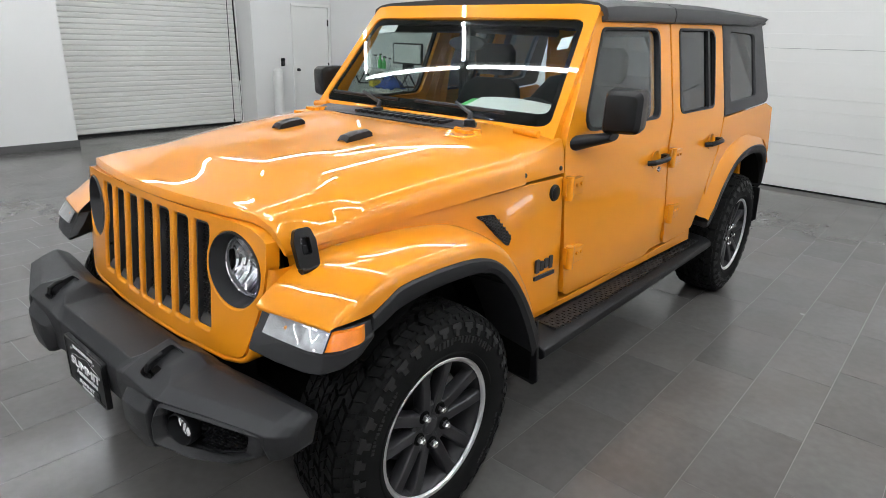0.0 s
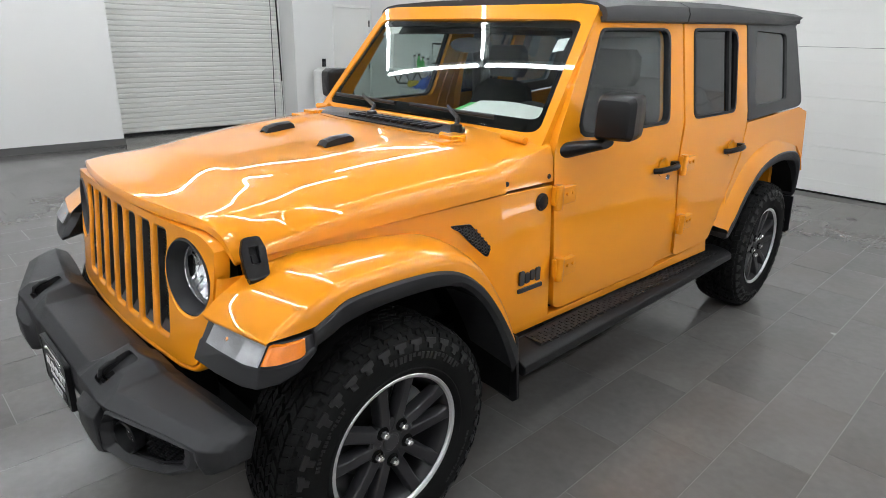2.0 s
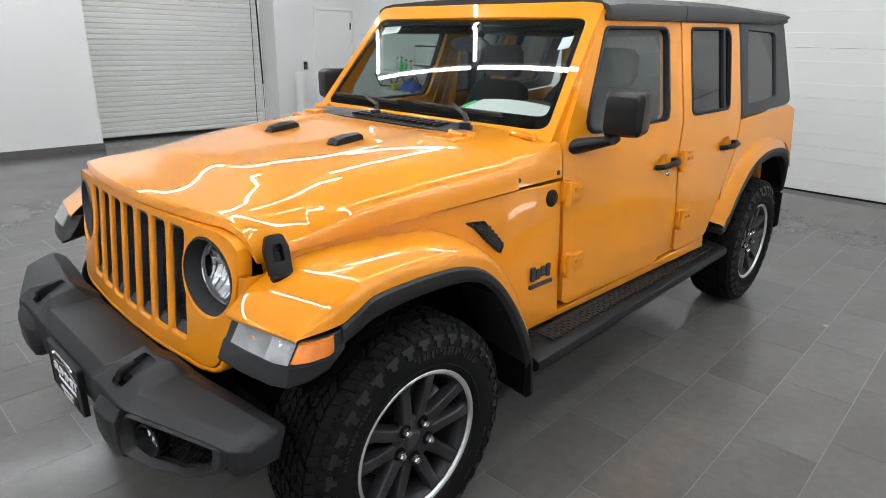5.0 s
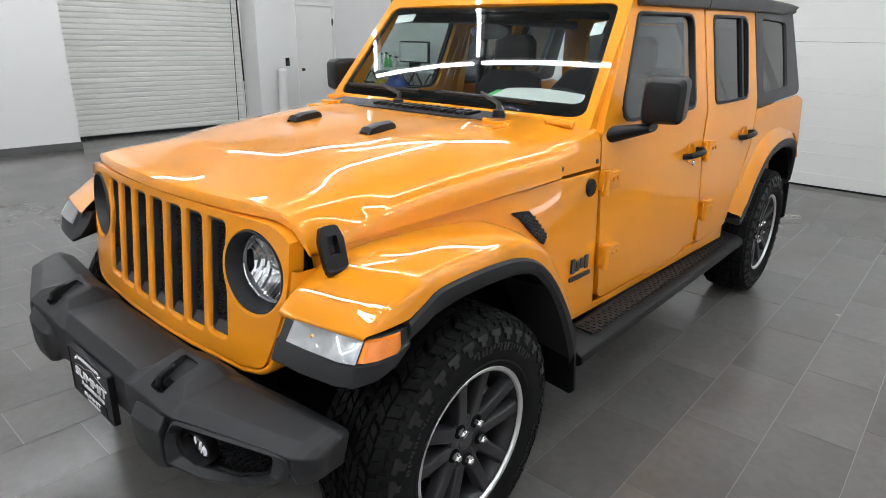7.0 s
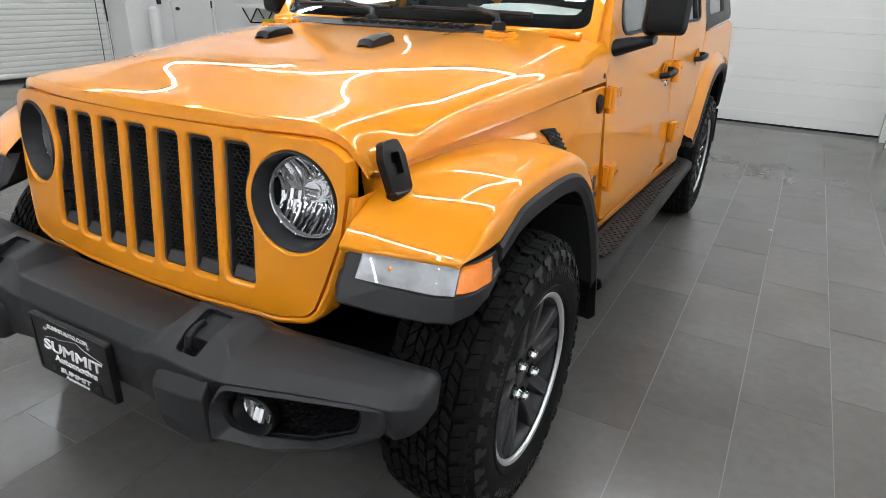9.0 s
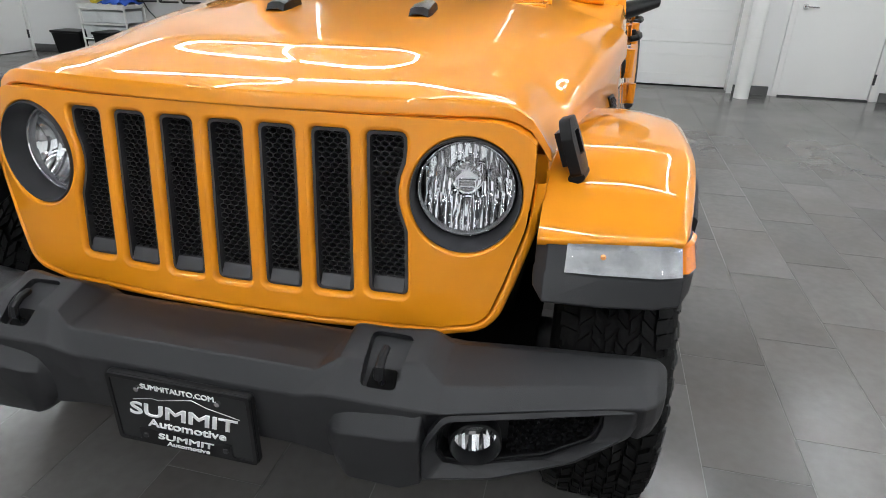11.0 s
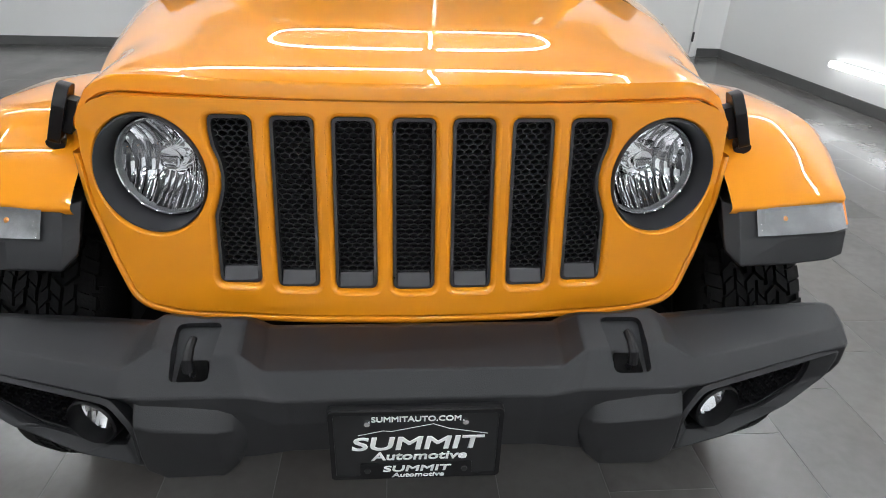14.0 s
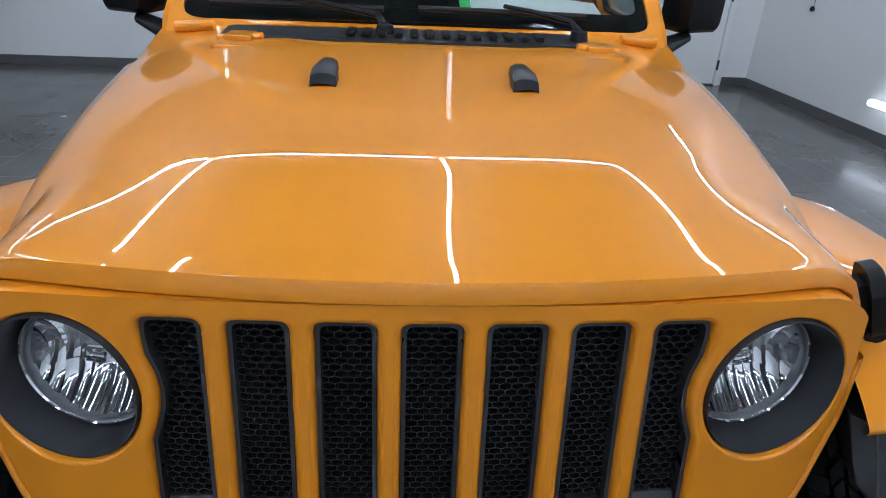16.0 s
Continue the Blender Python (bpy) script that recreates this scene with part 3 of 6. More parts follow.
for d, b in zip(doors[1], (db, db2)):
    part("window_divider", b, BLACK, d)


def handle(y, z):
    bm = tube([(0.0, -0.085, -0.006), (0.032, -0.075, 0.0), (0.042, -0.04, 0.003), (0.044, 0.02, 0.004), (0.040, 0.06, 0.004), (0.028, 0.085, 0.0), (0.0, 0.09, -0.004)], 0.014, 10)
    box(0.0, 0.03, 0.062, 0.098, -0.022, 0.02, bm)
    return bm


def cup(y, z):
    prof = [(0.045, 0.002), (0.043, 0.006), (0.036, 0.004), (0.02, -0.006), (0.0, -0.010)]
    return lathe(prof, 24, "x")


for pair, y, z in ((doors[0], 1.662, 1.036), (doors[1], 2.33, 1.046)):
    for d, s in zip(pair, (1, -1)):
        b = handle(y, z)
        if s < 0:
            b = mirror_x(b)
        part("handle", b, BLACK, d, "black grab handle", 0.003, at=Matrix.Translation((s * sx(y, z), y, z)))
        c2 = cup(y, z)
        if s < 0:
            c2 = mirror_x(c2)
        part("handle_cup", c2, PAINT, d, at=Matrix.Translation((s * sx(y, z), y - 0.01, z + 0.004)))
lk = lathe([(0.0, 0.006), (0.012, 0.006), (0.014, 0.002), (0.014, -0.01)], 20, "x")
part("lock", lk, CHROME, doors[0][0], "metal lock barrel", at=Matrix.Translation((sx(1.70, 0.985), 1.70, 0.985)))


def hinge():
    bm = box(0.0, 0.026, -0.012, 0.085, -0.038, 0.03)
    tube([(0.018, -0.02, -0.055), (0.018, -0.02, 0.045)], 0.019, 12, bm)
    box(0.0, 0.02, -0.045, -0.01, -0.035, 0.04, bm)
    for yy in (0.025, 0.06):
        tube([(0.024, yy, 0.004), (0.033, yy, 0.004)], 0.009, 8, bm)
    return bm


for pair, y in ((doors[0], 0.905), (doors[1], 1.831)):
    for z in (1.035, 0.745):
        for d, s in zip(pair, (1, -1)):
            b = hinge()
            part("hinge", b if s > 0 else mirror_x(b), PAINT, d, "orange cast hinge", 0.004, at=Matrix.Translation((s * sx(y, z), y, z)))

# sill, cowl side and quarter
SILL = [(0.55, 0.50), (2.20, 0.50), (2.165, 0.572), (1.74, 0.545), (0.88, 0.533), (0.60, 0.56)]
side_part("rocker", SILL, [], PAINT, -0.004, 0.05, 0.12)
side_part("door_jamb", [(1.60, 0.56), (1.90, 0.56), (1.93, 1.62), (1.86, 1.62), (1.72, 1.1)], [], PAINT, -0.016, 0.03, 0.12, bevel=0)
QP = [(2.30, 0.66), (2.39, 0.69), (2.46, 0.79), (2.55, 0.885), (2.65, 0.95), (2.77, 0.985), (2.90, 0.995), (3.06, 0.99), (3.22, 0.955), (3.32, 0.865), (3.32, 1.16), (3.20, 1.195), (2.503, 1.165), (2.45, 0.99), (2.31, 0.80)]
side_part("quarter_panel", QP, [], PAINT, 0.0, 0.05, 0.1)
QT = rounded([(2.505, 1.175), (3.21, 1.205), (3.20, 1.66), (3.12, 1.70), (2.57, 1.70)], [0.0, 0.05, 0.05, 0.02, 0.0])
QW = rounded([(2.575, 1.245), (2.99, 1.258), (3.06, 1.618), (2.665, 1.635)], [0.03, 0.04, 0.04, 0.03])
qs = side_part("hardtop_side", QT, [QW], ROOF, 0.002, 0.04, 0.1, label="textured black hardtop side")
qc = Vector((2.82, 1.44))
for s, d in zip((1, -1), qs):
    b = panel([tuple(qc + (Vector(p) - qc) * 1.0) for p in QW], [], on_side(-0.010), inward(0.004), 0.15)
    g = part("window_pane", b if s > 0 else mirror_x(b), PRIVG, d, "dark privacy glass")
    g.visible_shadow = False

# body front side between grille and door
FS = [(-0.300, 0.905), (-0.24, 0.93), (-0.10, 0.985), (0.16, 0.985), (0.25, 0.968), (0.33, 0.925), (0.40, 0.85), (0.47, 0.75), (0.535, 0.61), (0.555, 0.53), (0.87, 0.533), (0.872, 1.078), (0.60, 1.083), (0.0, 1.056), (-0.31, 1.034)]
side_part("fender_side", FS, [], PAINT, 0.0, 0.04, 0.09)
def gy(x, z):
    return -0.438 - 0.13 * (1.085 - z) + 0.20 * x * x + 1.6 * max(0, abs(x) - 0.50) ** 2


# hood
def hw(y):
    return 0.630 + (y + 0.38) * 0.147


def lip_z(x):
    return 1.114 - 0.085 * (1 - math.sqrt(max(0.0, 1 - (max(0.0, abs(x) - 0.51) / 0.104) ** 2)))


RISE = [(-0.45, 0.28), (-0.40, 0.20), (-0.375, 0.172), (-0.33, 0.163), (-0.275, 0.185), (-0.22, 0.222), (-0.175, 0.222), (-0.125, 0.108), (-0.05, 0.098), (0.05, 0.088), (0.30, 0.084), (0.62, 0.055)]
FLANK = [(-0.45, 0.26), (-0.38, 0.185), (-0.25, 0.165), (-0.10, 0.15), (0.05, 0.12), (0.30, 0.095), (0.62, 0.055)]


def climb(table, y):
    """Height gained along the hood from its front edge, by the slopes in the table."""
    n = max(1, int((y + 0.408) / 0.006))
    h = (y + 0.408) / n
    return sum(((pw(-0.408 + (k + 0.5) * h, table) * 1.0158 - 0.0225) / 1.0152) * h for k in range(n))


def hood_row(y, drop=0.0):
    zs = 1.040 + (y + 0.38) * 0.054
    w = hw(y)
    k = min(1.0, max(0.0, (y + 0.41) / 0.34))
    k = k * k * (3 - 2 * k)
    up, side = climb(RISE, y), climb(FLANK, y)
    rows = []
    for f in [0.975 * i / 26 for i in range(27)]:
        x = w * f
        d = min(1.0, max(0.0, (x - 0.24) / 0.16))
        gain = lerp(up, side, d * d * (3 - 2 * d)) - drop
        z = lerp(lip_z(x) + 0.038 - 0.06 * x ** 3, 1.153 - 0.0868 * f ** 4.26, k) + gain
        rows.append((x, z))
    top = rows[-1][1]
    rows += [(w * 0.996, max(zs, top - 0.022)), (w * 1.0, max(zs, lerp(top - 0.022, zs, 0.5))), (w * 1.002, zs)]
    sweep = max(0.0, (0.25 - y) / 0.69)
    return [(x, y + 0.17 * x * x * sweep, z) for x, z in rows]


def hood_lip(up, back):
    ref = hood_row(-0.408)
    return [(x, gy(x, lip_z(x)) + back, min(lip_z(x) + up, z)) for x, y, z in ref]


ys = [-0.408 + 0.012 * k for k in range(32)] + [-0.01, 0.02, 0.06, 0.1, 0.17, 0.25, 0.33, 0.4, 0.47, 0.53, 0.585, 0.60]
rows = [hood_lip(0.0, 0.035), hood_lip(0.0, 0.003), hood_lip(0.004, -0.001), hood_lip(0.024, 0.001), hood_lip(0.032, 0.006)] + [hood_row(y) for y in ys] + [hood_row(0.602, 0.03)]
full = [[(-x, y, z) for x, y, z in reversed(r[1:])] + r for r in rows]
hood = part("hood", loft(full), PAINT, car, "glossy orange hood", deg=40)

for x in (0.21, -0.21):
    bm = loft([[(x + sxx * (0.028 if k < 3 else 0.02), 0.29 + yy, 0.0 + hz) for sxx, hz in ((-1, 0), (-0.95, h), (-0.4, h + 0.006), (0.4, h + 0.006), (0.95, h), (1, 0))]
               for k, (yy, h) in enumerate(((-0.070, 0.004), (-0.055, 0.022), (-0.015, 0.031), (0.05, 0.034), (0.066, 0.026), (0.070, 0.0)))])
    part("hood_bumper", bm, BLACK, car, "black rubber windscreen rest", 0.003, at=Matrix.Translation((0, 0, 1.220)))

# hood latches
def latch():
    body = rounded([(-0.036, -0.085), (0.036, -0.085), (0.040, 0.03), (0.026, 0.085), (-0.026, 0.085), (-0.040, 0.03)], 0.02)
    slot = rounded([(-0.016, -0.025), (0.016, -0.025), (0.016, 0.045), (-0.016, 0.045)], 0.006)
    bm = panel(body, [slot], lambda u, v: (0.035 - 0.25 * v * v - 2.0 * u * u, u, v), lambda u, v: (-0.022, 0, 0), 0.03)
    tube([(0.018, -0.03, -0.085), (0.018, 0.03, -0.085)], 0.017, 12, bm)
    box(-0.005, 0.012, -0.02, 0.02, -0.05, 0.05, bm)
    box(0.012, 0.022, -0.008, 0.008, -0.02, 0.012, bm)
    return bm


for s in (1, -1):
    b = latch()
    b = b if s > 0 else mirror_x(b)
    part("hood_latch", b, BLACK, car, "black rubber hood latch", 0.003, at=pose(s * 0.644, -0.300, 1.046, 0, s * -20, s * -10) @ Matrix.Diagonal((1.0, 0.85, 0.68, 1)))

# grille
def face(x, z):
    """The grille's front surface."""
    return -0.433 - 0.10 * (1.056 - z) + 0.10 * x * x + 1.0 * max(0, abs(x) - 0.50) ** 2


def grille_top(x):
    return lip_z(x / 1.0316) * 1.0117 - 0.0388


GT = [(x, grille_top(x)) for x in (0.0, 0.15, 0.30, 0.40, 0.46, 0.51, 0.55, 0.58, 0.604, 0.619)]
GR = GT + rounded([(0.621, 0.975), (0.613, 0.885), (0.579, 0.770), (0.548, 0.685), (0.455, 0.667), (0.20, 0.662)], [0.0, 0.10, 0.10, 0.055, 0.08, 0.0], 10) + [(0.0, 0.661)]
GO = [q for q in GR] + [(-q[0], q[1]) for q in reversed(GR[1:-1])]
HLX, HLZ, HLR = 0.494, 0.943, 0.115


def slot_outline(i, grow=0.0):
    """Outline of one of the seven slots; the outer two bend round the headlights."""
    top, bot = 1.058, 0.714 + 0.0013 * i * i
    left, right = [], []
    for z in [top + grow] + [lerp(top - 0.03, bot + 0.03, k / 10) for k in range(11)] + [bot - grow]:
        f = (top - z) / (top - bot)
        mid = i * lerp(0.1122, 0.1150, f)
        w = lerp(0.0400, 0.0415, f) + grow
        xl, xr = mid - w, mid + w
        if abs(i) == 3:
            d = HLR + 0.017 - grow
            dz = z - HLZ
            if abs(dz) < d:
                lim = HLX - math.sqrt(d * d - dz * dz)
                if i > 0:
                    xr = min(xr, max(lim, xl + 0.035))
                else:
                    xl = max(xl, min(-lim, xr - 0.035))
        left.append((xl, z)); right.append((xr, z))
    return rounded(left[::-1] + right, 0.017, 4)


def ring_offset(pts, d):
    """The closed outline grown outwards by d."""
    pts = [q for k, q in enumerate(pts) if math.dist(q, pts[k - 1]) > 1e-5]
    n = len(pts)
    turn = 1 if sum(pts[k - 1][0] * pts[k][1] - pts[k][0] * pts[k - 1][1] for k in range(n)) > 0 else -1
    out = []
    for k in range(n):
        t = (Vector(pts[(k + 1) % n]) - Vector(pts[k - 1])).normalized()
        out.append((pts[k][0] + turn * t.y * d, pts[k][1] - turn * t.x * d))
    return out


slots = [ring_offset(slot_outline(i), 0.0105) for i in range(-3, 4)]


def offset_line(pts, d):
    """The line moved outwards by d."""
    out = []
    for i, q in enumerate(pts):
        a, b = pts[max(0, i - 1)], pts[min(len(pts) - 1, i + 1)]
        t = Vector((b[0] - a[0], b[1] - a[1])).normalized()
        out.append((max(0.0, q[0] - t.y * d), q[1] + t.x * d))
    return out


RIMP = [q for q in GR if q[1] < 1.025]
RIMS = [offset_line(RIMP, d) for d in (0.002, 0.004, 0.008, 0.015, 0.020, 0.0235, 0.024)]
rows = [[(x, face(min(abs(x), 0.64), z) + dy, z) for x, z in line] for line, dy in zip(RIMS, (0.03, 0.005, 0.0, 0.0, 0.004, 0.012, 0.07))]
both("grille_surround", loft(rows), PAINT, car, "orange outer grille rim", deg=60)
holes = slots + [circle(HLX, HLZ, HLR + 0.005, 56, 0.94), circle(-HLX, HLZ, HLR + 0.005, 56, 0.94)]
grille = part("grille_shell", panel(GO, holes, lambda x, z: (x, face(x, z), z), lambda x, z: (0, 0.045, 0), 0.045), PAINT, car, "orange seven-slot grille")
for i in range(-3, 4):
    lips = [[(x, face(x, z) + d, z) for x, z in ring_offset(slot_outline(i), g)] for g, d in ((0.0108, 0.0001), (0.0085, 0.0005), (0.0050, 0.0020), (0.0022, 0.0050), (0.0006, 0.0095), (0.0, 0.016), (0.0, 0.04))]
    part("slot_lip", loft([r + r[:1] for r in lips]), PAINT, grille, "", deg=70)
    o, inn = slot_outline(i, -0.0005), slot_outline(i, -0.0065)
    part("slot_bezel", panel(o, [inn], lambda x, z: (x, face(x, z) + 0.012, z), lambda x, z: (0, 0.04, 0), 0.05), BEZEL, grille, "charcoal bezel", 0.003)
    bm = bmesh.new()
    inn2 = slot_outline(i, -0.0045)
    r, z = 0, 0.722
    while z < 1.055:
        c = i * lerp(0.1122, 0.1150, (1.058 - z) / 0.35)
        for kx in range(-3, 4):
            xx = c + (kx + (0.5 if r % 2 else 0)) * 0.0172
            if inside((xx, z), inn2):
                hexo = [(xx + 0.0101 * math.cos(radians(60 * q + 30)), z + 0.0067 * math.sin(radians(60 * q + 30))) for q in range(6)]
                hexi = [(xx + 0.0091 * math.cos(radians(60 * q + 30)), z + 0.0058 * math.sin(radians(60 * q + 30))) for q in range(6)]
                ro = [bm.verts.new((u, face(u, v) + 0.0275, v)) for u, v in hexo]
                ri = [bm.verts.new((u, face(u, v) + 0.0272, v)) for u, v in hexi]
                rb = [bm.verts.new((u, face(u, v) + 0.036, v)) for u, v in hexi]
                for q in range(6):
                    p = (q + 1) % 6
                    bm.faces.new((ro[q], ro[p], ri[p], ri[q]))
                    bm.faces.new((ri[q], ri[p], rb[p], rb[q]))
        z += 0.0099
        r += 1
    msh = part("mesh_insert", bm, HEXM, grille, "black honeycomb mesh")
    tagged(msh, kind="stuff")
    zb = 0.714 + 0.0013 * i * i
    cx = i * 0.1148
    yf = face(cx, zb)
    part("slot_floor", loft([[(cx - 0.0345, yf + 0.010, zb + 0.004), (cx - 0.034, yf + 0.026, zb + 0.031), (cx - 0.034, yf + 0.045, zb + 0.031), (cx - 0.0345, yf + 0.045, zb + 0.004)],
                             [(cx + 0.0345, yf + 0.010, zb + 0.004), (cx + 0.034, yf + 0.026, zb + 0.031), (cx + 0.034, yf + 0.045, zb + 0.031), (cx + 0.0345, yf + 0.045, zb + 0.004)]], True, True), BEZEL, grille, "charcoal sloped slot foot", 0.003)
for q in (1, -1):
    lips = [[(x, face(x, z) + d, z) for x, z in circle(q * HLX, HLZ, HLR + g, 56, 0.94)] for g, d in ((0.0052, 0.0001), (0.0034, 0.0006), (0.0016, 0.0025), (0.0004, 0.0055), (0.0, 0.010), (0.0, 0.03))]
    part("lamp_lip", loft([r + r[:1] for r in lips]), PAINT, grille, "", deg=70)
# near-black sheet in place of the shade behind the slots
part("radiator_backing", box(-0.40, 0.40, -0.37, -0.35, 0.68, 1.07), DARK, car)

# headlights
def headlight(s):
    """Round lamp set deep in a charcoal cone, with a fluted mirror bowl behind clear glass."""
    at = Matrix.Translation((s * HLX, face(HLX, HLZ) + 0.006, HLZ)) @ pose(0, 0, 0, -3.0, 0, s * 9)
    prof = [(HLR + 0.001, 0.006), (HLR - 0.001, -0.003), (HLR - 0.004, -0.003), (HLR - 0.007, 0.008), (0.1035, 0.050), (0.1025, 0.060), (0.1025, 0.10)]
    cone = lathe(prof, 64, "y")
    for v in cone.verts:
        v.co.x *= 1 - 0.06 * min(1.0, max(0.0, (math.hypot(v.co.x, v.co.z) - 0.1025) / (HLR - 0.1025)))
    hl = part("headlight_bezel", cone, BEZEL, car, "satin charcoal headlight surround", at=at)
    part("gasket", lathe([(0.1030, 0.062), (0.1015, 0.056), (0.0985, 0.058), (0.0985, 0.075)], 56, "y"), BLACK, hl, "black rubber gasket")
    part("trim_ring", lathe([(0.0995, 0.064), (0.0990, 0.0515), (0.0972, 0.0495), (0.0955, 0.0515)], 64, "y"), CHROME, hl, "bright chrome lens edge")
    ring = part("lens_ring", lathe([(0.0958, 0.0512), (0.0945, 0.0540), (0.0920, 0.0600), (0.0915, 0.0680)], 64, "y"), LENSR, hl, "grey knurled lens rim")
    teeth = bmesh.new()
    for k in range(150):
        a = 2 * math.pi * k / 150
        box(-0.0007, 0.0007, 0.0540, 0.0610, 0.0915, 0.0945, teeth).verts.ensure_lookup_table()
        bmesh.ops.rotate(teeth, verts=teeth.verts[-8:], cent=(0, 0, 0), matrix=Matrix.Rotation(a, 3, "Y"))
    part("knurling", teeth, LENSR, ring)
    bm = bmesh.new()
    rng = random.Random(11)
    cols, big = 13, 0.0915
    for i in range(cols):
        x0, x1 = -big + 2 * big * i / cols, -big + 2 * big * (i + 1) / cols
        lim = math.sqrt(max(0.0, (big + 0.002) ** 2 - ((x0 + x1) / 2) ** 2))
        zz = [-lim, -lim * 0.32 + rng.uniform(-0.008, 0.008), lim * 0.36 + rng.uniform(-0.010, 0.010), lim]
        for n, (z0, z1) in enumerate(zip(zz, zz[1:])):
            tz, bow, lean = rng.uniform(-0.0025, 0.0025), rng.uniform(0.0012, 0.0030), rng.uniform(-0.0015, 0.0015)
            grid = []
            for jz in range(5):
                z = lerp(z0, z1, jz / 4)
                row = []
                for jx in range(7):
                    x = lerp(x0, x1, jx / 6)
                    u, v = jx / 3 - 1, jz / 2 - 1
                    row.append((x, 0.068 + 0.062 * (1 - (x * x + z * z) / 0.0080) + tz * v + lean * u + bow * (1 - u * u) + 0.0012 * (1 - v * v), z))
                grid.append(row)
            loft(grid, bm=bm)
    part("reflector", bm, REFL, hl, "fluted mirror reflector", deg=28)
    dome = lathe([(0.034, 0.112), (0.031, 0.098), (0.027, 0.088), (0.022, 0.082), (0.0, 0.080)], 32, "y")
    part("projector_cup", dome, REFL, hl, "mirror cup round the bulb", at=Matrix.Translation((0, 0, 0.008)))
    shield = loft([[(x, 0.072 + d, 0.004 + z) for x, z in rounded([(-0.019 * k, -0.0105 * k), (0.019 * k, -0.0105 * k), (0.019 * k, 0.0105 * k), (-0.019 * k, 0.0105 * k)], 0.006 * k)] for d, k in ((0.03, 1.1), (0.004, 1.0), (0.0, 0.85), (0.003, 0.72), (0.012, 0.66))], True, True)
    part("bulb_shield", shield, CHROME, hl, "chrome bulb shield", 0.001)
    g = part("lens", lathe([(0.0955, 0.0515), (0.080, 0.0425), (0.055, 0.036), (0.025, 0.0325), (0.0, 0.032)], 48, "y"), LAMPG, hl, "clear lens")
    g.visible_shadow = False
    part("lamp_back", lathe([(0.1025, 0.085), (0.1025, 0.17), (0.0, 0.17)], 32, "y"), DARK, hl)


headlight(1)
headlight(-1)

# windscreen frame and glass
def ws(u, v):
    """u across, v up the slope from 0 at the base to 1 at the top."""
    x = u * lerp(1.0, 0.955, v)
    return (x, 0.812 + 0.40 * v + 0.055 * x * x, 1.230 + 0.475 * v - 0.012 * x * x)


WO = rounded([(-0.735, 0.0), (0.735, 0.0), (0.702, 1.078), (-0.702, 1.078)], [0.01, 0.01, 0.06, 0.06])
WI = rounded([(-0.698, 0.074), (0.698, 0.074), (0.654, 0.945), (-0.654, 0.945)], [0.075, 0.075, 0.065, 0.065], 8)
frame_ws = part("windscreen_frame", panel(WO, [WI], ws, lambda u, v: (0, 0.05, -0.03), 0.07), PAINT, car, "orange windscreen frame", 0.008, 35, 3)
WG = [(p[0] * 1.005, lerp(0.5, p[1], 1.01)) for p in WI]
band_in = rounded([(-0.664, 0.18), (0.664, 0.18), (0.628, 0.885), (-0.628, 0.885)], 0.05, 6)
off = lambda d: (lambda u, v: tuple(Vector(ws(u, v)) + Vector((0, 0.76, -0.64)) * d))
part("black_border", panel(WG, [band_in], off(0.010), lambda u, v: (0, 0.003, -0.002), 0.08), DARK, frame_ws, "black printed glass border")
g = part("windscreen_glass", panel(WG, [], off(0.006), lambda u, v: (0, 0.003, -0.002), 0.10), GLASS, frame_ws, "clear windscreen glass")
g.visible_shadow = False

# cowl panel
def cowl_row(y):
    w0, w1 = hw(0.60), sx(y, 1.10)
    ref = hood_row(0.60)
    rise = 0.045 * (y - 0.60)
    k = 0.72 * (y - 0.60) / 0.27
    top = ref[0][2]
    return [(x * w1 / w0, y, z + rise * (1 - (x / w0) ** 2) + (k * (top - z) if i < 27 else k * 0.5 * (top - ref[26][2]) if i == 27 else 0.0)) for i, (x, _, z) in enumerate(ref)]


rows = [[(x, y + 0.004, z - 0.02) for x, y, z in cowl_row(0.604)]] + [cowl_row(y) for y in (0.6045, 0.66, 0.74, 0.82, 0.872)]
rows = [[(-x, y, z) for x, y, z in reversed(r[1:])] + r for r in rows]
part("cowl", loft(rows), PAINT, car, "orange cowl panel", deg=40)
cw = part("cowl_grille", panel(rounded([(-0.53, 0.635), (0.42, 0.635), (0.455, 0.70), (0.42, 0.765), (-0.53, 0.765)], 0.02), [], lambda x, y: (x, y, 1.256 + 0.09 * (y - 0.63) - 0.03 * (x / 0.7) ** 4), lambda x, y: (0, 0, -0.02), 0.06), GREY, car, "charcoal plastic cowl grille", 0.004)
for k in range(13):
    x = -0.20 + k * 0.042
    part("cowl_slat", box(x, x + 0.022, 0.645, 0.73, 1.258, 1.271), BLACK, cw, "", 0.004)


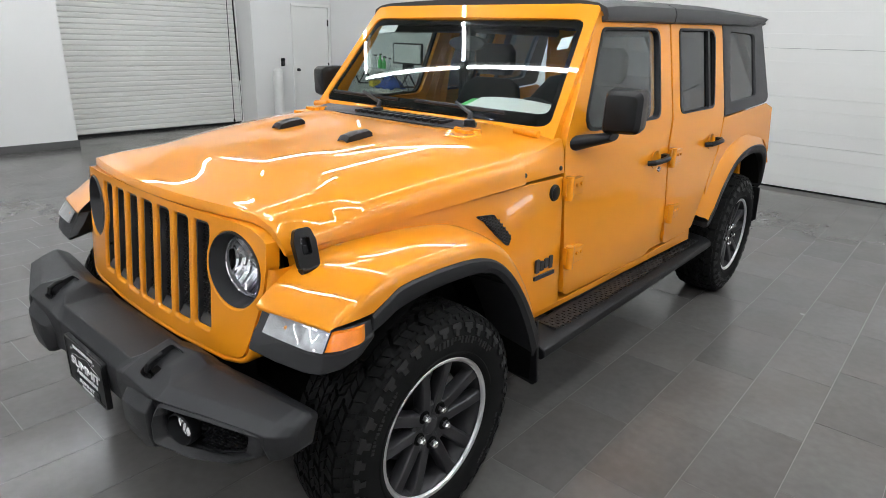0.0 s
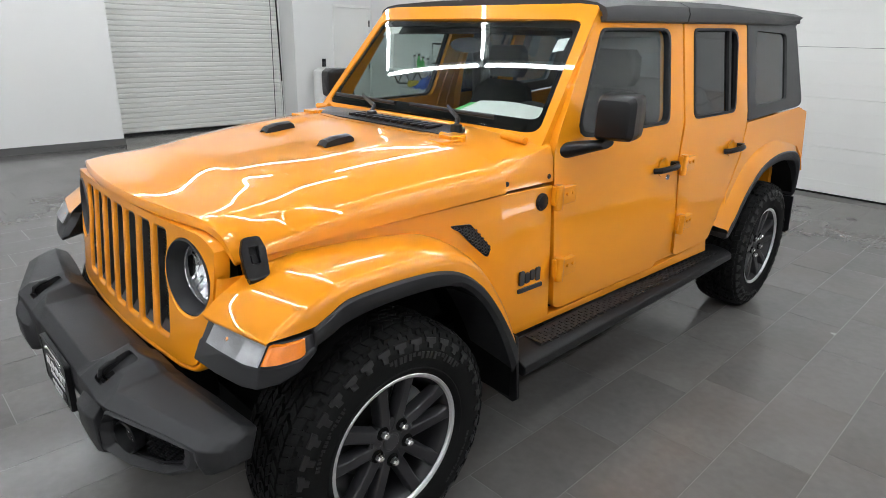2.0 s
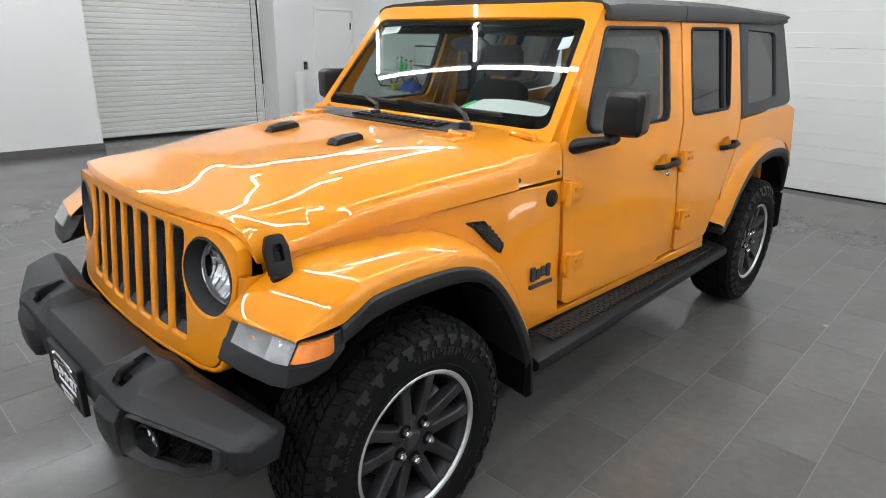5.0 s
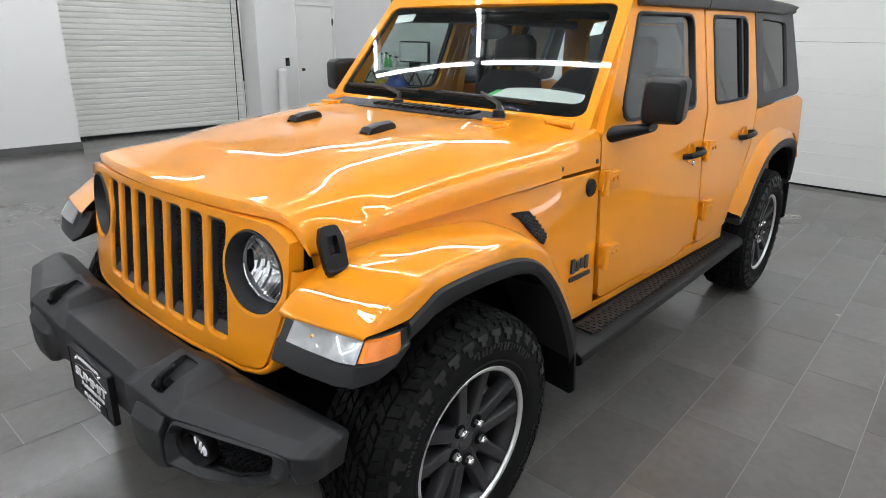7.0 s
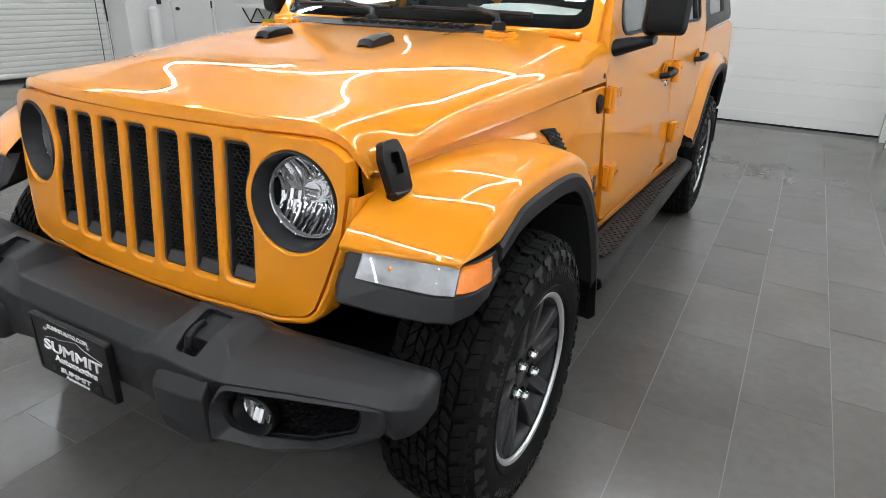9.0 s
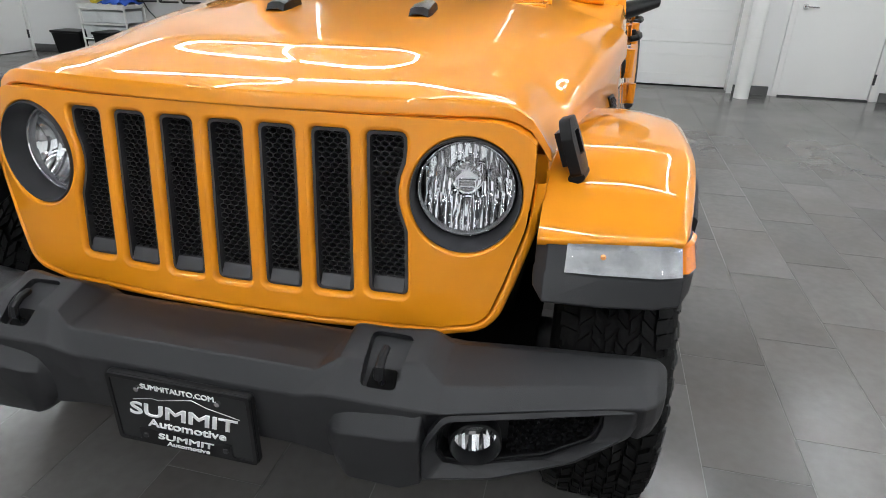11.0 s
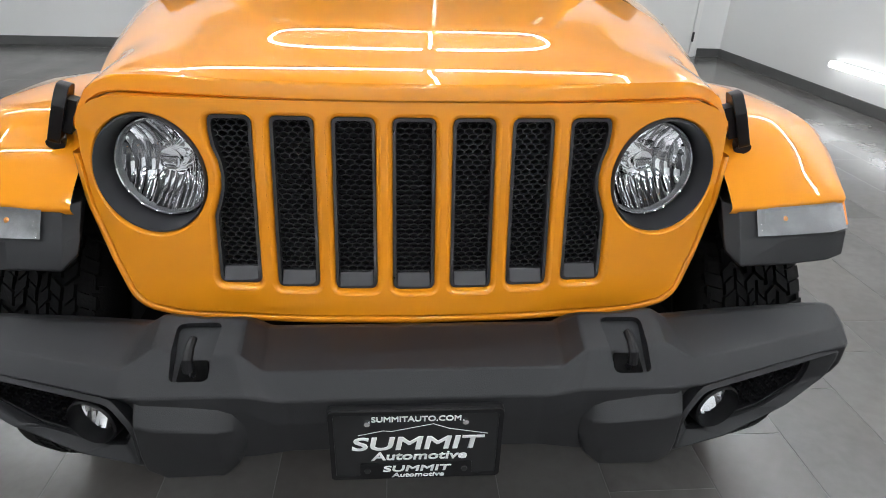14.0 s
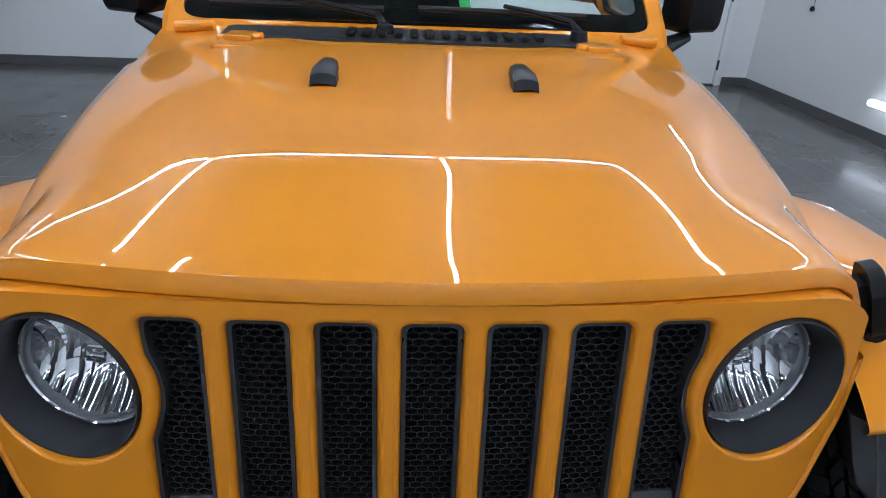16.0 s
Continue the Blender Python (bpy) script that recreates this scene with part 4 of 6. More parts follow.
def wiper(px, tipx):
    b = lathe([(0.0, 0.03), (0.022, 0.025), (0.026, 0.0)], 16, "z")
    w = part("wiper_pivot", b, BLACK, car, "black wiper pivot", at=Matrix.Translation((px, 0.70, 1.258)))
    p1 = Vector(ws(tipx, 0.15)) + Vector((0, -0.03, 0.025))
    arm = tube([(0, 0, 0.02), (-0.02, 0.03, 0.045), tuple((p1 - Vector((px, 0.70, 1.258))) * 0.6 + Vector((0, 0, 0.02))), tuple(p1 - Vector((px, 0.70, 1.258)))], 0.011, 8, None, 0.55)
    part("wiper_arm", arm, BLACK, w)
    blade = bmesh.new()
    pts = [Vector(ws(tipx + d, 0.135 - 0.02 * d)) + Vector((0, -0.018, 0.014)) - Vector((px, 0.70, 1.258)) for d in (-0.25, -0.12, 0.0, 0.12, 0.25)]
    tube(pts, 0.009, 8, blade)
    part("wiper_blade", blade, BLACK, w)


wiper(0.43, 0.24)
wiper(-0.10, -0.36)
for s in (1, -1):
    bm = tube([(s * 0.50, 0.635, 1.232), (s * 0.62, 0.64, 1.222)], 0.013, 10)
    bm = box(s * 0.56 - 0.05, s * 0.56 + 0.05, 0.54, 0.66, 1.206, 1.226, bm)
    box(s * 0.56 - 0.035, s * 0.56 + 0.035, 0.60, 0.68, 1.22, 1.24, bm)
    part("hood_hinge", bm, PAINT, car, "orange hood hinge", 0.006, at=Matrix.Translation((-s * 0.09, 0, 0.018)))
    bm = tube([(s * 0.58, 0.800, 1.250), (s * 0.69, 0.806, 1.242)], 0.016, 10)
    part("windscreen_hinge", bm, PAINT, car, "orange windscreen hinge", 0.003)
for s in (1, -1):
    for y, z in ((0.623, 1.119), (0.851, 1.114)):
        part("bolt", lathe([(0.0, 0.005), (0.008, 0.005), (0.011, 0.0), (0.011, -0.01)], 12, "x") if s > 0 else mirror_x(lathe([(0.0, 0.005), (0.008, 0.005), (0.011, 0.0), (0.011, -0.01)], 12, "x")), BLACK, car, at=Matrix.Translation((s * sx(y, z), y, z)))

# roof
def roof(y0, y1, name):
    rows = []
    for y in [lerp(y0, y1, k / 5) for k in range(6)]:
        w = sx(y, 1.69) + 0.012
        zt = pw(y, [(1.235, 1.733), (1.27, 1.742), (1.40, 1.752), (2.4, 1.755), (3.3, 1.725)])
        half = [(0, zt), (w * 0.5, zt - 0.004), (w * 0.85, zt - 0.014), (w * 0.95, zt - 0.024), (w - 0.005, zt - 0.036), (w, zt - 0.052), (w, 1.688), (w - 0.02, 1.685)]
        rows.append([(-x, y, z) for x, z in reversed(half[1:])] + [(x, y, z) for x, z in half])
    ob = part(name, loft(rows), ROOF, car, "textured black hardtop panel", 0.0, 40)
    ob.modifiers.new("thick", "SOLIDIFY").thickness = -0.025
    return ob


roof(1.262, 1.895, "roof_panel")
roof(1.903, 3.24, "roof_shell")
part("roof_ribs", loft([[(x, y, 1.757 + 0.006 * (k % 2)) for k, x in enumerate([-0.5 + 0.1 * q for q in range(11)])] for y in (1.95, 3.1)]), ROOF, car)
tb = panel(rounded([(-0.80, 0.58), (0.80, 0.58), (0.74, 1.69), (-0.74, 1.69)], 0.05), [rounded([(-0.6, 1.25), (0.6, 1.25), (0.55, 1.6), (-0.55, 1.6)], 0.05)], lambda x, z: (x, 3.27 - 0.14 * max(0, z - 1.15), z), lambda x, z: (0, -0.05, 0), 0.15)
part("tailgate", tb, PAINT, car, bevel=0.004)
pg = part("rear_window", panel([(-0.62, 1.24), (0.62, 1.24), (0.57, 1.61), (-0.57, 1.61)], [], lambda x, z: (x, 3.26 - 0.14 * max(0, z - 1.15), z), lambda x, z: (0, -0.004, 0), 0.2), PRIVG, car, "dark rear glass")
pg.visible_shadow = False
for s in (1, -1):
    tl = part("tail_lamp", box(s * 0.79 - 0.05, s * 0.79 + 0.05, 3.26, 3.31, 0.91, 1.14), BLACK, car, "black tail lamp housing", 0.012, at=Matrix.Translation((s * 0.055, 0, 0)))
    part("tail_lens", box(s * 0.79 - 0.036, s * 0.79 + 0.053, 3.275, 3.316, 0.95, 1.09), REDL, tl, "red lens", 0.01)

# mirrors
def mirror(s):
    prof = [(-0.125, -0.085), (0.12, -0.080), (0.125, 0.085), (-0.115, 0.09)]
    rows = []
    for y, k, dx in ((-0.075, 0.55, -0.01), (-0.07, 0.80, -0.005), (-0.045, 0.97, 0), (0.0, 1.0, 0.0), (0.07, 1.0, 0.0), (0.075, 0.97, 0)):
        rows.append([(p[0] * k * 0.62 + dx, y, p[1] * k) for p in rounded(prof, 0.035, 4)])
    b = loft(rows, True, True)
    m = part("mirror_housing", b if s > 0 else mirror_x(b), BLACK, car, "black door mirror", 0.004, at=pose(s * 0.905, 1.08, 1.325, 0, 0, s * 14))
    mg = box(-0.062, 0.062, 0.0765, 0.079, -0.07, 0.07)
    part("mirror_glass", mg, CHROME, m)
    rows = []
    for t in range(7):
        f = t / 6
        x = lerp(0.755, 0.885, f)
        rows.append([(x + 0.0 * q, 0.965 + 0.09 * f + yy * lerp(0.06, 0.045, f), lerp(1.195, 1.228, f) + zz * lerp(0.034, 0.018, f)) for q, (yy, zz) in enumerate(circle(0, 0, 1.0, 14))])
    b = loft(rows, True, True)
    part("mirror_arm", b if s > 0 else mirror_x(b), BLACK, car, "black mirror arm", 0.004)


mirror(1)
mirror(-1)

# front fenders
def smooth(rows, n=4):
    """Rows eased along a curve through them, n steps between each two."""
    out = []
    for i in range(len(rows) - 1):
        four = [rows[max(0, i - 1)], rows[i], rows[i + 1], rows[min(len(rows) - 1, i + 2)]]
        for k in range(n):
            t = k / n
            w = (-0.5 * t + t * t - 0.5 * t ** 3, 1 - 2.5 * t * t + 1.5 * t ** 3, 0.5 * t + 2 * t * t - 1.5 * t ** 3, -0.5 * t * t + 0.5 * t ** 3)
            out.append(tuple(sum(w[q] * four[q][c] for q in range(4)) for c in range(len(rows[0]))))
    return out + [tuple(rows[-1])]


FST = [(-0.437, 0.900, 0.900, 0.898, 0.876), (-0.444, 0.911, 0.912, 0.911, 0.879), (-0.436, 0.919, 0.922, 0.922, 0.884), (-0.40, 0.922, 0.944, 0.950, 0.893), (-0.34, 0.925, 0.975, 0.985, 0.900), (-0.27, 0.935, 1.000, 1.012, 0.906), (-0.19, 0.970, 1.018, 1.026, 0.908),
       (-0.08, 0.976, 1.022, 1.030, 0.908), (0.05, 0.972, 1.018, 1.028, 0.908), (0.16, 0.958, 1.008, 1.020, 0.908), (0.25, 0.925, 0.985, 1.005, 0.908), (0.33, 0.865, 0.935, 0.965, 0.908),
       (0.40, 0.785, 0.85, 0.89, 0.908), (0.47, 0.68, 0.74, 0.79, 0.908), (0.535, 0.56, 0.60, 0.64, 0.905), (0.55, 0.545, 0.56, 0.58, 0.895)]
rows = []
for y, ze, zr, zi, xo in smooth(FST, 3):
    xi = sx(y, zi) - 0.01
    if y < -0.30:
        xi = 0.620
    fade = min(1.0, max(0.0, (-0.19 - y) / 0.20))
    row = [(xo, ze), (xo - 0.001, lerp(ze, zr, 0.5)), (xo - 0.006, lerp(ze, zr, 0.84)), (xo - 0.026, zr + 0.002), (lerp(xo, xi, 0.45), lerp(zr, zi, 0.6) + 0.006 * (1 - fade)), (lerp(xo, xi, 0.8), zi + 0.003 * (1 - fade)), (xi, zi)]
    rows.append([(x, y + 0.18 * max(0.0, x - 0.644) * fade, z) for x, z in row])
both("front_fender", loft(rows), PAINT, car, "orange front fender", deg=50)


def lip(stations, xin):
    """Black flare edge; stations y, top z, low z, outer x."""
    rows = []
    for y, zt, zl, xo in stations:
        rows.append([(xo + 0.003, y, zt + 0.002), (xo + 0.010, y, zt - 0.006), (xo + 0.008, y, lerp(zt, zl, 0.6)), (xo - 0.006, y, zl), (xo - 0.03, y, zl + 0.004), (xin, y, zl + 0.02), (xin, y, zt - 0.004)])
    return loft(rows, True, True)


FL = [(-0.285, 0.922, 0.865, 0.905), (-0.23, 0.950, 0.885, 0.907), (-0.18, 0.972, 0.905, 0.908), (-0.08, 0.977, 0.916, 0.908), (0.05, 0.973, 0.915, 0.908), (0.16, 0.959, 0.905, 0.908), (0.25, 0.926, 0.88, 0.908),
      (0.33, 0.866, 0.815, 0.908), (0.40, 0.786, 0.725, 0.908), (0.47, 0.681, 0.60, 0.908), (0.535, 0.561, 0.45, 0.906), (0.55, 0.50, 0.40, 0.90)]
both("flare_lip", lip(smooth(FL), 0.70), GREY, car, "charcoal wheel-arch flare edge", bevel=0.003)
TOPE = [(0.616, -0.405), (0.640, -0.434), (0.74, -0.420), (0.84, -0.402), (0.874, -0.391), (0.893, -0.36), (0.901, -0.325), (0.903, -0.285)]
LEDGE = [(0.618, -0.435), (0.640, -0.462), (0.74, -0.454), (0.84, -0.441), (0.880, -0.424), (0.902, -0.382), (0.908, -0.335), (0.908, -0.285)]
LOWE = [(0.618, -0.462), (0.640, -0.491), (0.74, -0.480), (0.84, -0.462), (0.884, -0.441), (0.905, -0.390), (0.912, -0.335), (0.914, -0.285)]
LOWZ = [0.822, 0.803, 0.800, 0.800, 0.801, 0.806, 0.822, 0.862]
rows = []
for (tx, ty), (lx, ly), (bx, by), bz in zip(TOPE, LEDGE, LOWE, LOWZ):
    d = Vector((tx - 0.72, ty + 0.15)).normalized()
    lz = max(0.857, bz + 0.012)
    rows.append([(tx, ty, 0.912), (lx, ly, lz + 0.003), (lx + d.x * 0.007, ly + d.y * 0.007, lz - 0.002), (bx, by, bz + 0.006), (bx - d.x * 0.006, by - d.y * 0.006, bz), (bx - d.x * 0.09, by - d.y * 0.11, bz + 0.01), (tx - d.x * 0.09, ty - d.y * 0.11, 0.905)])
nose = loft(rows, True, True)
ns = both("flare_nose", nose, GREY, car, "charcoal flare nose", bevel=0.005)


def rake(u, v, lift, zt):
    """A point of the raked lamp face, lift proud of it."""
    k = min(int(u), len(TOPE) - 2)
    f = u - k
    t = [lerp(TOPE[k][q], TOPE[k + 1][q], f) for q in (0, 1)]
    l = [lerp(LEDGE[k][q], LEDGE[k + 1][q], f) for q in (0, 1)]
    d = Vector((t[0] - 0.72, t[1] + 0.15)).normalized()
    return (lerp(l[0], t[0], v) + d.x * lift, lerp(l[1], t[1], v) + d.y * lift, lerp(0.862, zt, v))


def lens_sheet(u0, u1, n, zt, rib):
    """Lens lying on the raked face between the top edge and the ledge."""
    rows = []
    for i in range(n + 1):
        edge = min(1.0, i / 1.5, (n - i) / 1.5)
        wav = rib * (i % 2)
        rows.append([rake(lerp(u0, u1, i / n), v, (0.0105 * edge + wav) * min(1.0, v / 0.06 + 0.1, (1 - v) / 0.06 + 0.1) + 0.001, zt) for v in (0.0, 0.06, 0.2, 0.4, 0.6, 0.8, 0.94, 1.0)])
    return loft(rows)


def lamp_bowls(u0, u1, zt):
    """Two shallow fluted bowls side by side behind the turn lens."""
    rows = []
    for i in range(49):
        a = (i / 24) % 1.0 if i < 48 else 1.0
        rows.append([rake(lerp(u0, u1, i / 48), v, 0.0012 + 0.0062 * max((2 * a - 1) ** 2, 0.9 * (2 * v - 1) ** 2) + 0.0006 * (i % 2), zt) for v in [k / 10 for k in range(11)]])
    return loft(rows)


for s, o in zip((1, -1), ns):
    for bb, mm, nm, lb in ((lamp_bowls(1.36, 3.96, 0.909), TURNR, "turn_reflector", "silver fluted lamp bowls"), (lens_sheet(1.36, 3.96, 60, 0.910, 0.0006), LAMPG, "turn_lens", "clear ribbed turn-signal lens"), (lens_sheet(4.03, 6.45, 14, 0.908, 0.0), AMBER, "marker_lens", "amber side marker lens")):
        ob = part(nm, bb if s > 0 else mirror_x(bb), mm, o, lb)
        ob.visible_shadow = nm != "turn_lens"
    bm = lathe([(0.0, -0.006), (0.004, -0.0045), (0.006, -0.001), (0.006, 0.004)], 16, "y")
    bx, by, bz = rake(2.0, 0.5, 0.001, 0.910)
    part("bulb", bm, BULB, o, "faint amber bulb", at=Matrix.Translation((s * bx, by + 0.003, bz)))

# inner wheel houses
def house(yc, name):
    rows = []
    for x in (0.45, 0.895):
        rows.append([(x, yc + 0.50 * math.cos(radians(a)), 0.42 + 0.50 * math.sin(radians(a))) for a in range(-8, 140, 14)])
    return loft(rows)


both("wheel_house", house(0.03, ""), DARK, car, "black wheel-house liner")
both("rear_wheel_house", house(2.93, ""), DARK, car, "black wheel-house liner")
fp = prism([(0.70, 0.62), (0.905, 0.60), (0.925, 0.345), (0.905, 0.325), (0.70, 0.35)], "y", 0.535, 0.55)
both("mud_flap", fp, BLACK, car, "black moulded mud flap", bevel=0.003)
rfp = prism([(0.70, 0.60), (0.915, 0.60), (0.925, 0.37), (0.905, 0.35), (0.70, 0.36)], "y", 3.37, 3.385)
both("mud_flap", rfp, BLACK, car, "black moulded mud flap", bevel=0.003)

# rear flares
RST = [(2.16, 0.572, 0.60, 0.900), (2.335, 0.585, 0.62, 0.915), (2.39, 0.66, 0.70, 0.92), (2.46, 0.757, 0.80, 0.922), (2.55, 0.835, 0.90, 0.922), (2.65, 0.897, 0.965, 0.922), (2.77, 0.932, 1.0, 0.922), (2.90, 0.948, 1.01, 0.922),
       (3.06, 0.945, 1.005, 0.922), (3.22, 0.915, 0.97, 0.922), (3.32, 0.84, 0.88, 0.918), (3.37, 0.74, 0.76, 0.91)]
rows = []
for y, ze, zr, xo in smooth(RST):
    yi = y - 0.13 * max(0, 1 - max(0, y - 2.335) / 0.5) if y >= 2.3 else y - 0.02
    zi = zr + 0.02
    xi = sx(yi, zi) - 0.012
    rows.append([(xo, y, ze), (xo - 0.003, y, ze + 0.01), (xo - 0.012, lerp(y, yi, 0.2), lerp(ze, zr, 0.7)), (xo - 0.025, lerp(y, yi, 0.45), zr), (lerp(xo, xi, 0.75), lerp(y, yi, 0.85), zi), (xi, yi, zi + 0.006)])
both("rear_fender", loft(rows[4:]), PAINT, car, "orange rear fender flare", deg=50)
RL = [(2.30, 0.585, 0.555, 0.914)] + [(y, ze, ze - 0.055 + (0.02 if y < 2.36 else 0), xo) for y, ze, zr, xo in RST[1:]] + [(3.385, 0.66, 0.60, 0.905)]
both("rear_flare_lip", lip(smooth(RL), 0.74), GREY, car, "charcoal wheel-arch flare edge", bevel=0.003)

# side steps
rows = []
for y, k in ((0.575, 0.9), (0.60, 1.0), (2.40, 1.0), (2.43, 0.9)):
    prof = [(0.775, 0.50), (0.80, 0.515), (0.89, 0.502), (0.922, 0.485), (0.927, 0.455), (0.91, 0.435), (0.80, 0.44), (0.775, 0.46)]
    rows.append([(x, y, 0.475 + (z - 0.475) * k - 0.012 * y - 0.012) for x, z in prof])
st = both("side_step", loft(rows, True, True), BLACK, car, "charcoal side step with tread plate", bevel=0.006)
for s, o in zip((1, -1), st):
    tread = box(0.805, 0.885, 0.72, 2.30, 0.506, 0.5165)
    bm = tread
    for i in range(66):
        for j in range(3):
            y, x = 0.735 + i * 0.0235, 0.82 + j * 0.028 + (0.012 if i % 2 else 0)
            box(x, x + 0.016, y, y + 0.008, 0.5165, 0.5195, bm)
    for v in bm.verts:
        v.co.z -= 0.012 * v.co.y + 0.012
    part("tread_pad", bm if s > 0 else mirror_x(bm), GREY, o, "ribbed black tread pad")
part("step_bracket", box(-0.80, 0.80, 0.9, 0.98, 0.44, 0.47), STEEL, car)

# fender vents and badges
VO = rounded([(0.362, 1.012), (0.452, 1.004), (0.535, 0.905), (0.520, 0.868), (0.455, 0.93), (0.405, 0.985)], 0.012)
vp = side_part("fender_vent", VO, [], BLACK, 0.006, 0.012, 0.04, label="black honeycomb fender vent", bevel=0.003)
for s, o in zip((1, -1), vp):
    bm = bmesh.new()
    cv = Vector((0.455, 0.955))
    vin = [tuple(cv + (Vector(p) - cv) * 0.9) for p in VO]
    for i in range(14):
        for j in range(14):
            y, z = 0.36 + i * 0.0135, 0.865 + j * 0.0115 + (0.0057 if i % 2 else 0)
            if inside((y, z), vin):
                ho = [(y + 0.0085 * math.cos(radians(60 * q)), z + 0.0066 * math.sin(radians(60 * q))) for q in range(6)]
                hi = [(y + 0.006 * math.cos(radians(60 * q)), z + 0.0045 * math.sin(radians(60 * q))) for q in range(6)]
                a = [bm.verts.new((sx(*p) + 0.0105, *p)) for p in ho]
                b = [bm.verts.new((sx(*p) + 0.0105, *p)) for p in hi]
                c = [bm.verts.new((sx(*p) + 0.0065, *p)) for p in hi]
                for q in range(6):
                    p2 = (q + 1) % 6
                    bm.faces.new((a[q], a[p2], b[p2], b[q]))
                    bm.faces.new((b[q], b[p2], c[p2], c[q]))
    tagged(part("vent_mesh", bm if s > 0 else mirror_x(bm), BEZEL, o), kind="stuff")
for s in (1, -1):
    b = lathe([(0.0, 0.009), (0.022, 0.009), (0.026, 0.007), (0.030, 0.008), (0.034, 0.004), (0.034, -0.004)], 28, "x")
    part("round_badge", b if s > 0 else mirror_x(b), BLACK, car, "round black fender badge", at=Matrix.Translation((s * sx(0.81, 1.022), 0.81, 1.022)))
    b = panel(rounded([(0.665, 0.692), (0.80, 0.692), (0.80, 0.708), (0.665, 0.708)], 0.003), [], on_side(0.006), inward(0.01), 0.05)
    part("badge_bar", b if s > 0 else mirror_x(b), BEZEL, car, "grey name bar", 0.002)
    bm = bmesh.new()
    x = sx(0.73, 0.74)
    for k, (z0, z1) in enumerate(((0.722, 0.778), (0.722, 0.762), (0.724, 0.764), (0.712, 0.766))):
        prism(rounded([(0.672 + k * 0.032, z0 + 0.002 * k), (0.698 + k * 0.032, z0 + 0.002 * k), (0.698 + k * 0.032, z1 + 0.002 * k), (0.672 + k * 0.032, z1 + 0.002 * k)], 0.006), "x", x - 0.002, x + 0.006, bm)
    part("emblem", bm if s > 0 else mirror_x(bm), BEZEL, car, "raised grey emblem bars")

# front bumper
TRAY = [(-0.47, 0.640), (-0.498, 0.658), (-0.512, 0.6615), (-0.648, 0.662), (-0.680, 0.621), (-0.682, 0.57), (-0.668, 0.490), (-0.50, 0.486)]
HUMP = [(-0.47, 0.660), (-0.530, 0.702), (-0.548, 0.7115), (-0.628, 0.686), (-0.687, 0.640), (-0.690, 0.610), (-0.680, 0.490), (-0.50, 0.486)]
